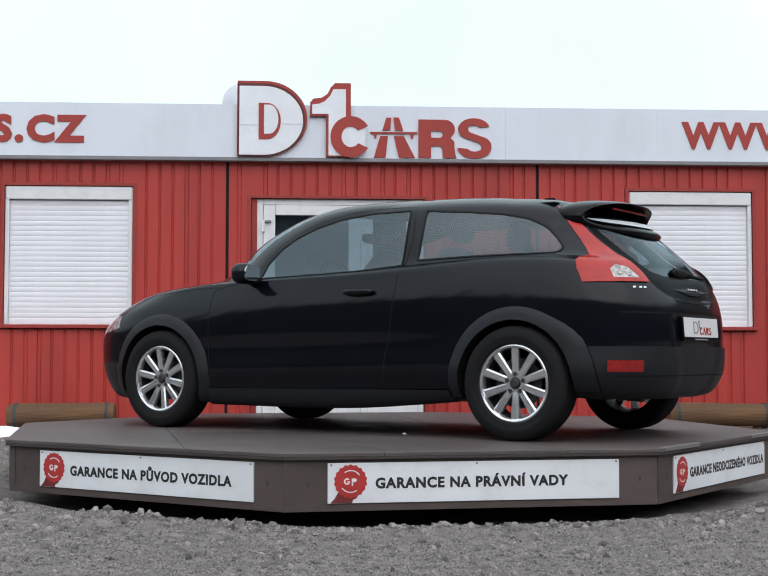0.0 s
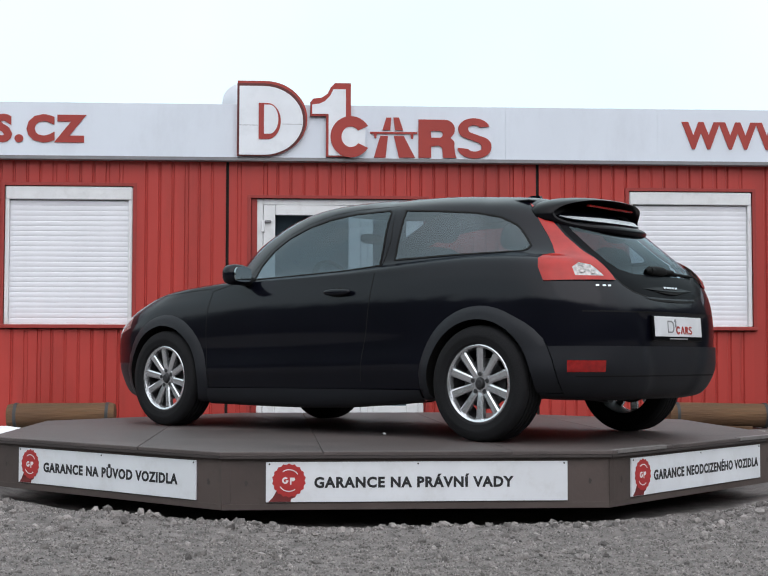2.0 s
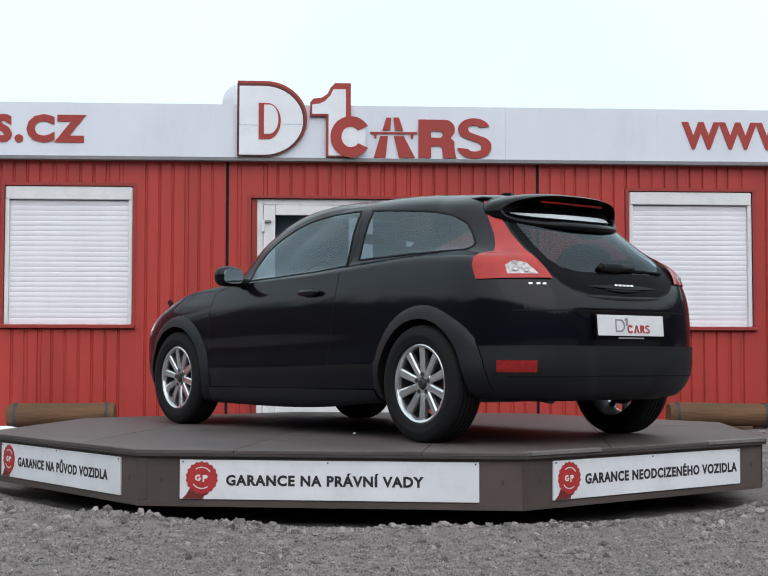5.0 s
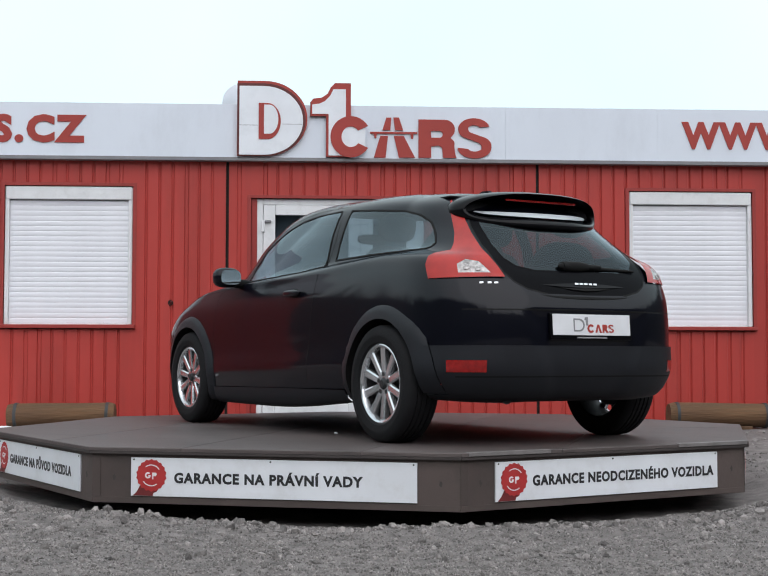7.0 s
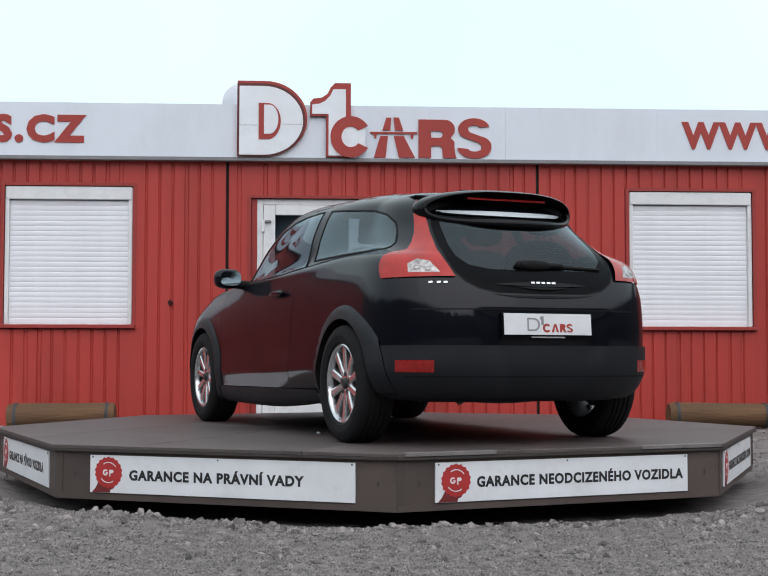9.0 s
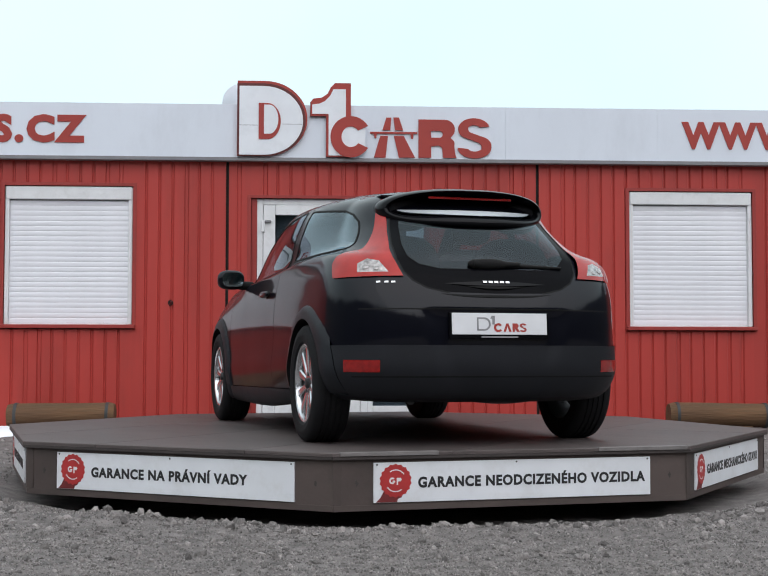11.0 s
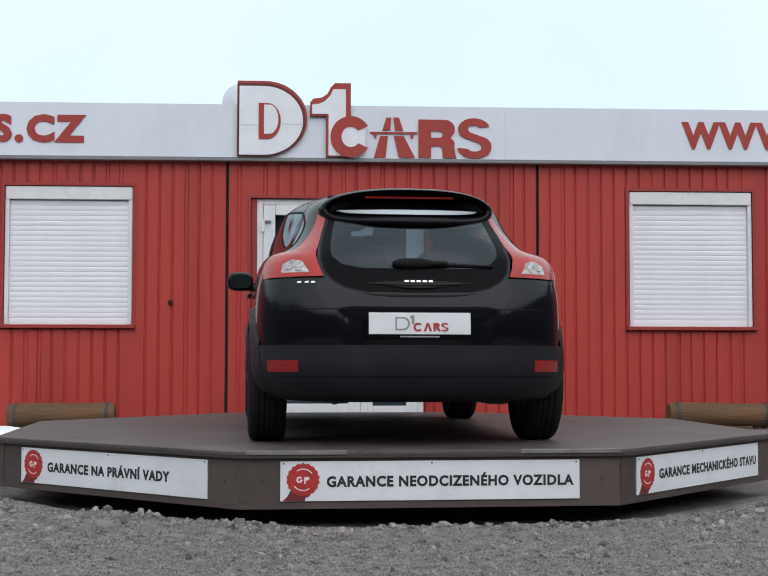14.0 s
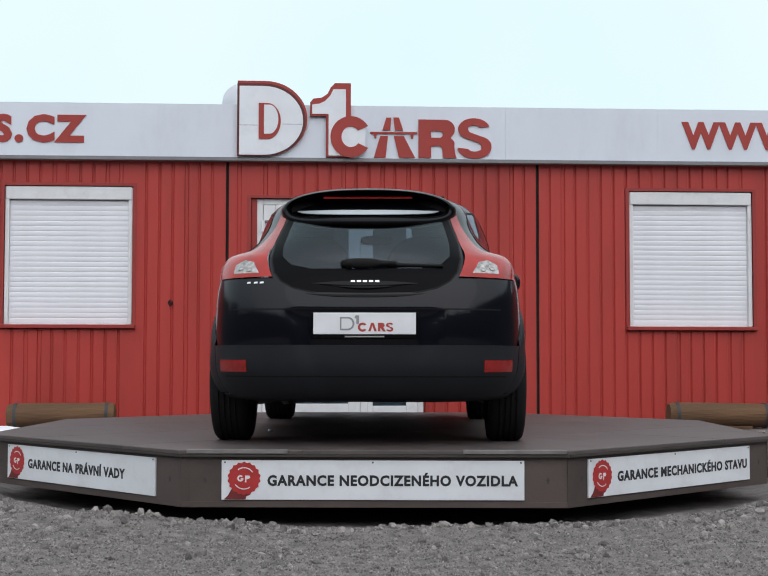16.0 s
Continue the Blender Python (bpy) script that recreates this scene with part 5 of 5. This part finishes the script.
        h = blob(0, 0, 0, 0.108, 0.016, 0.020, 2.6)
        ob = part("door_handle", h, M_PAINT, door, smooth=60)
        ob.matrix_basis = pose(1.045, (p.y + 0.024) * s, 0.848, 0, 0, 0)
        # wing mirror
        mir = new("wing_mirror")
        mir.parent = car
        part("mirror_housing", blob(1.868, 0.905 * s, 0.982, 0.060, 0.092, 0.066, 2.8), M_PAINT, mir, smooth=60)
        part("mirror_foot", blob(1.880, 0.800 * s, 0.945, 0.050, 0.07, 0.030, 2.6), M_TRIM, mir, smooth=60)
        part("mirror_glass", prism_yz([[(0.902 * s + 0.070 * math.copysign(abs(math.cos(q)) ** 0.6, math.cos(q)), 0.982 + 0.048 * math.copysign(abs(math.sin(q)) ** 0.6, math.sin(q))) for q in [2 * math.pi * k / 28 for k in range(28)]]], 1.8005, 1.812), M_MIRROR, mir, "silver mirror glass", smooth=60)
    # dark raised strips across the tail, coloured for the shade in its grooves
    def across(z, y1, zend=None, n=44):
        out = []
        for i in range(n + 1):
            y = -y1 + 2 * y1 * i / n
            zz = z + ((zend - z) * (abs(y) / y1) ** 3 if zend else 0)
            out.append(at_rear(y if abs(y) > 1e-6 else 1e-6, zz))
        return out
    part("tailgate_seam", ribbon(across(0.706, 0.70), 0.009, 0.0008), M_TRIM, car)
    part("bumper_groove_shade", ribbon(across(0.366, 0.72), 0.010, 0.0118), M_TRIM, car)
    part("tailgate_lip", ribbon(across(0.772, 0.30, 0.785), 0.016, 0.004, taper=0.6), M_TRIM, car)
    edge = []
    for (a, b), (d, e) in zip(HATCH[1:], HATCH[2:-1]):
        for q in range(5):
            edge.append((a + (d - a) * q / 5, b + (e - b) * q / 5))
    edge = [(-y, z) for y, z in edge[::-1]] + edge
    part("hatch_seam", ribbon([at_rear(y, z) for y, z in edge], 0.010, 0.0008), M_TRIM, car)
    # grip bar with a bright mark, below the glass
    bar = ribbon([at_rear(0.27 * (i / 10 - 1) + 1e-6, 0.838 - 0.004 * math.sin(math.pi * i / 20)) for i in range(21)], 0.034, 0.012, taper=0.8)
    grip = part("hatch_grip", bar, M_GLOSSBLACK, car, "gloss black grip bar", smooth=40)
    part("grip_underside", ribbon([at_rear(0.17 * (i / 10 - 1) + 1e-6, 0.826 - 0.008 * math.sin(math.pi * i / 20)) for i in range(21)], 0.026, 0.010, taper=0.8), M_TRIM, grip)
    for y in (0.062, 0.031, 0.0005, -0.031, -0.062):
        p, no = at_rear(y, 0.840)
        m = part("bright_mark", box(-0.003, 0.003, -0.0115, 0.0115, -0.0065, 0.0065, 0.002), M_CHROME, grip, "chrome mark")
        m.matrix_basis = Matrix.Translation(p + no * 0.015) @ pose(0, 0, 0, 0, 20, 0)
    for y in (0.605, 0.567, 0.535):
        p, no = at_rear(y, 0.843)
        m = part("model_mark", box(-0.002, 0.002, -0.011, 0.011, -0.0065, 0.0065, 0.002), M_CHROME, car, "chrome model mark")
        m.matrix_basis = Matrix.Translation(p + no * 0.002) @ Vector((-1, 0, 0)).rotation_difference(no).to_matrix().to_4x4()
    # number plate holder with a plain dealer plate
    pl = new("number_plate")
    pl.parent = car
    pl.matrix_basis = pose(-0.757, 0, 0.628, 0, 4, 0)
    part("plate_holder", box(-0.002, 0.014, -0.272, 0.272, -0.074, 0.062, 0.004), M_GLOSSBLACK, pl)
    part("plate", box(-0.007, -0.0025, -0.260, 0.260, -0.052, 0.058, 0.002), M_PLATE, pl, "white dealer plate with grey and red print")
    part("plate_mark", prism_yz([[(0.125, -0.032), (0.085, -0.032)] + arc(0.085, 0.002, -0.034, 0.034, -90, 90, 12)[1:-1] + [(0.085, 0.036), (0.125, 0.036)],
                                 [(0.117, -0.024), (0.117, 0.028)] + arc(0.087, 0.002, -0.026, 0.026, 90, -90, 12)], -0.0085, -0.0072), M_PLATEGREY, pl)
    part("plate_mark", prism_yz([[(0.042, 0.0), (0.028, 0.0), (0.028, 0.044), (0.046, 0.044), (0.052, 0.03), (0.042, 0.028)]], -0.0085, -0.0072), M_PLATEGREY, pl)
    def mark(loops):
        part("plate_mark", prism_yz([[(-y, z) for y, z in lp] for lp in loops], -0.0085, -0.0072), M_SIGNRED, pl)
    mark([arc(-0.010, -0.016, 0.024, 0.023, 35, 325, 16) + arc(-0.010, -0.016, 0.012, 0.012, 320, 40, 12)])
    mark([[(0.018, -0.037), (0.031, -0.037), (0.040, -0.008), (0.049, -0.037), (0.062, -0.037), (0.046, 0.006), (0.034, 0.006)]])
    mark([[(0.068, -0.037), (0.080, -0.037), (0.080, -0.020), (0.094, -0.037), (0.108, -0.037), (0.095, -0.018), (0.103, -0.006), (0.095, 0.006), (0.068, 0.006)]])
    mark([arc(0.127, -0.005, 0.019, 0.012, 15, 265, 10) + arc(0.127, -0.026, 0.019, 0.012, 80, -165, 10) + arc(0.127, -0.026, 0.008, 0.004, -165, 80, 6) + arc(0.127, -0.005, 0.008, 0.004, 265, 15, 6)])
    part("plate_mark", box(-0.0035, -0.0022, -0.10, 0.10, -0.067, -0.060), M_PLATEGREY, pl)
    # rear wiper
    w = new("rear_wiper")
    w.parent = car
    p0, p1, p2 = at_rear(0.10, 0.945)[0], at_rear(-0.16, 0.945)[0], at_rear(-0.40, 0.932)[0]
    o = Vector((-0.012, 0, 0))
    part("wiper_cap", blob(p0.x - 0.014, 0.02, p0.z, 0.020, 0.11, 0.027, 2.3), M_TRIM, w, smooth=60)
    part("wiper_arm", rod(p0 + o, p1 + o, 0.025, 8, None, 0.012), M_TRIM, w, smooth=60)
    part("wiper_blade", rod(p1 + o + Vector((0, 0.12, -0.004)), p2 + o, 0.013, 8, None, 0.006), M_TRIM, w, smooth=60)
    # ring-shaped roof spoiler
    sp = bmesh.new()
    rows = []
    N, K = 72, 12
    for i in range(N):
        a = 2 * math.pi * i / N
        ca, sa = math.cos(a), math.sin(a)
        up = (sa + 1) / 2
        y = 0.448 * math.copysign(abs(ca) ** 0.80, ca)
        z = 1.268 + 0.090 * math.copysign(abs(sa) ** 0.9, sa)
        xt = -0.245 - 0.150 * (1 - abs(ca) ** 2.2) * (1.50 - 0.60 * up)
        chord = 0.075 + 0.22 * max(0.0, sa) ** 1.2 + 0.07 * abs(ca) ** 3
        th = 0.034 - 0.016 * up
        row = []
        for k in range(K):
            b = 2 * math.pi * k / K
            u, v = (1 - math.cos(b)) / 2, math.sin(b) * th * (1.0 - 0.3 * math.cos(b))
            row.append(sp.verts.new((xt + chord * u, y + v * ca * 1.4, z + v * sa + 0.05 * u * (2 * up - 1) * chord)))
        rows.append(row)
    for i in range(N):
        u, v = rows[i], rows[(i + 1) % N]
        for k in range(K):
            sp.faces.new((u[k], u[(k + 1) % K], v[(k + 1) % K], v[k]))
    bmesh.ops.recalc_face_normals(sp, faces=sp.faces[:])
    spo = part("roof_spoiler", sp, M_GLOSSBLACK, car, "gloss black ring-shaped roof spoiler", smooth=70)
    # pale crescent in place of the sky's reflection on the lower blade
    lip = bmesh.new()
    rows = []
    for i in range(41):
        a = radians(196 + 148 * i / 40)
        k = math.sin(math.pi * i / 40) ** 0.7
        y, z = 0.40 * math.copysign(abs(math.cos(a)) ** 0.85, math.cos(a)), 1.268 + 0.048 * math.sin(a)
        x = -0.215 - 0.150 * (1 - abs(math.cos(a)) ** 2.2) * 1.45
        rows.append([lip.verts.new((x, y, z)), lip.verts.new((x + 0.030 * k, y * (1 - 0.02 * k), z + 0.004 + 0.024 * k)), lip.verts.new((x + 0.06, y * 0.96, z + 0.006 + 0.026 * k)), lip.verts.new((x + 0.05, y, z))])
    for u, v in zip(rows, rows[1:]):
        for k in range(4):
            lip.faces.new((u[k], u[(k + 1) % 4], v[(k + 1) % 4], v[k]))
    lip.faces.new(rows[0]), lip.faces.new(rows[-1])
    bmesh.ops.recalc_face_normals(lip, faces=lip.faces[:])
    part("spoiler_sky_sheen", lip, M_SKYSHEEN, spo, "light grey strip in place of sky reflection inside the spoiler", smooth=40)
    part("brake_lamp", box(-0.335, -0.318, -0.24, 0.24, 1.315, 1.327, 0.003), M_REFLECT, spo, "red high brake lamp")
    # aerial fin
    part("aerial_fin", prism([[(0.12, 1.38), (0.34, 1.40), (0.22, 1.438), (0.16, 1.436)]], -0.012, 0.012), M_PAINT, car)
    # underside, exhaust and axle
    part("floor_pan", box(-0.48, 3.30, -0.56, 0.56, 0.235, 0.265, 0.01), M_TRIM, car)
    part("rear_axle", rod((0.0, -0.62, 0.27), (0.0, 0.62, 0.27), 0.035), M_TRIM, car)
    part("rear_silencer", blob(-0.40, -0.12, 0.275, 0.10, 0.26, 0.050, 3), M_RIMDARK, car, smooth=60)
    part("tail_pipe", rod((-0.58, 0.42, 0.238), (-0.30, 0.30, 0.250), 0.022), M_RIMDARK, car, smooth=40)
    # cabin
    part("cabin_floor", box(-0.45, 2.35, -0.70, 0.70, 0.40, 0.43), M_CABIN, car)
    part("dashboard", blob(1.98, 0, 0.84, 0.27, 0.68, 0.13, 3.2), M_CABIN, car, smooth=60)
    part("parcel_shelf", box(-0.50, -0.10, -0.56, 0.56, 0.845, 0.865, 0.006), M_CABIN, car)
    part("headliner", box(-0.05, 1.15, -0.42, 0.42, 1.352, 1.362, 0.004), M_CABIN, car)
    for y in (0.36, -0.36):
        seat(car, 0.80, y)
        seat(car, 0.02, y * 0.9, 0.24, "rear_seat")
    stw = bmesh.new()
    pts = []
    for i in range(28):
        a = 2 * math.pi * i / 28
        pts.append([stw.verts.new(((0.18 + 0.016 * math.cos(b)) * math.sin(a) * 0.35 + 0.016 * math.sin(b), (0.18 + 0.016 * math.cos(b)) * math.cos(a), (0.18 + 0.016 * math.cos(b)) * math.sin(a))) for b in [2 * math.pi * k / 8 for k in range(8)]])
    for i in range(28):
        u, v = pts[i], pts[(i + 1) % 28]
        for k in range(8):
            stw.faces.new((u[k], u[(k + 1) % 8], v[(k + 1) % 8], v[k]))
    st = part("steering_wheel", stw, M_CABIN, car, smooth=60)
    st.matrix_basis = pose(1.52, 0.36, 0.90)
    part("inside_mirror", blob(1.52, 0.0, 1.25, 0.02, 0.11, 0.033, 2.8), M_CABIN, car, smooth=60)
    bm.free()
    return car


def prism_yz(loops, x0, x1):
    """A flat plate in the y-z plane between x0 (rear) and x1."""
    bm = prism([[(p[0], p[1]) for p in lp] for lp in loops], x0, x1)
    for v in bm.verts:
        v.co = Vector((v.co.y, v.co.x, v.co.z))
    bmesh.ops.recalc_face_normals(bm, faces=bm.faces[:])
    return bm


car = build_car()
build_stones()
motions()
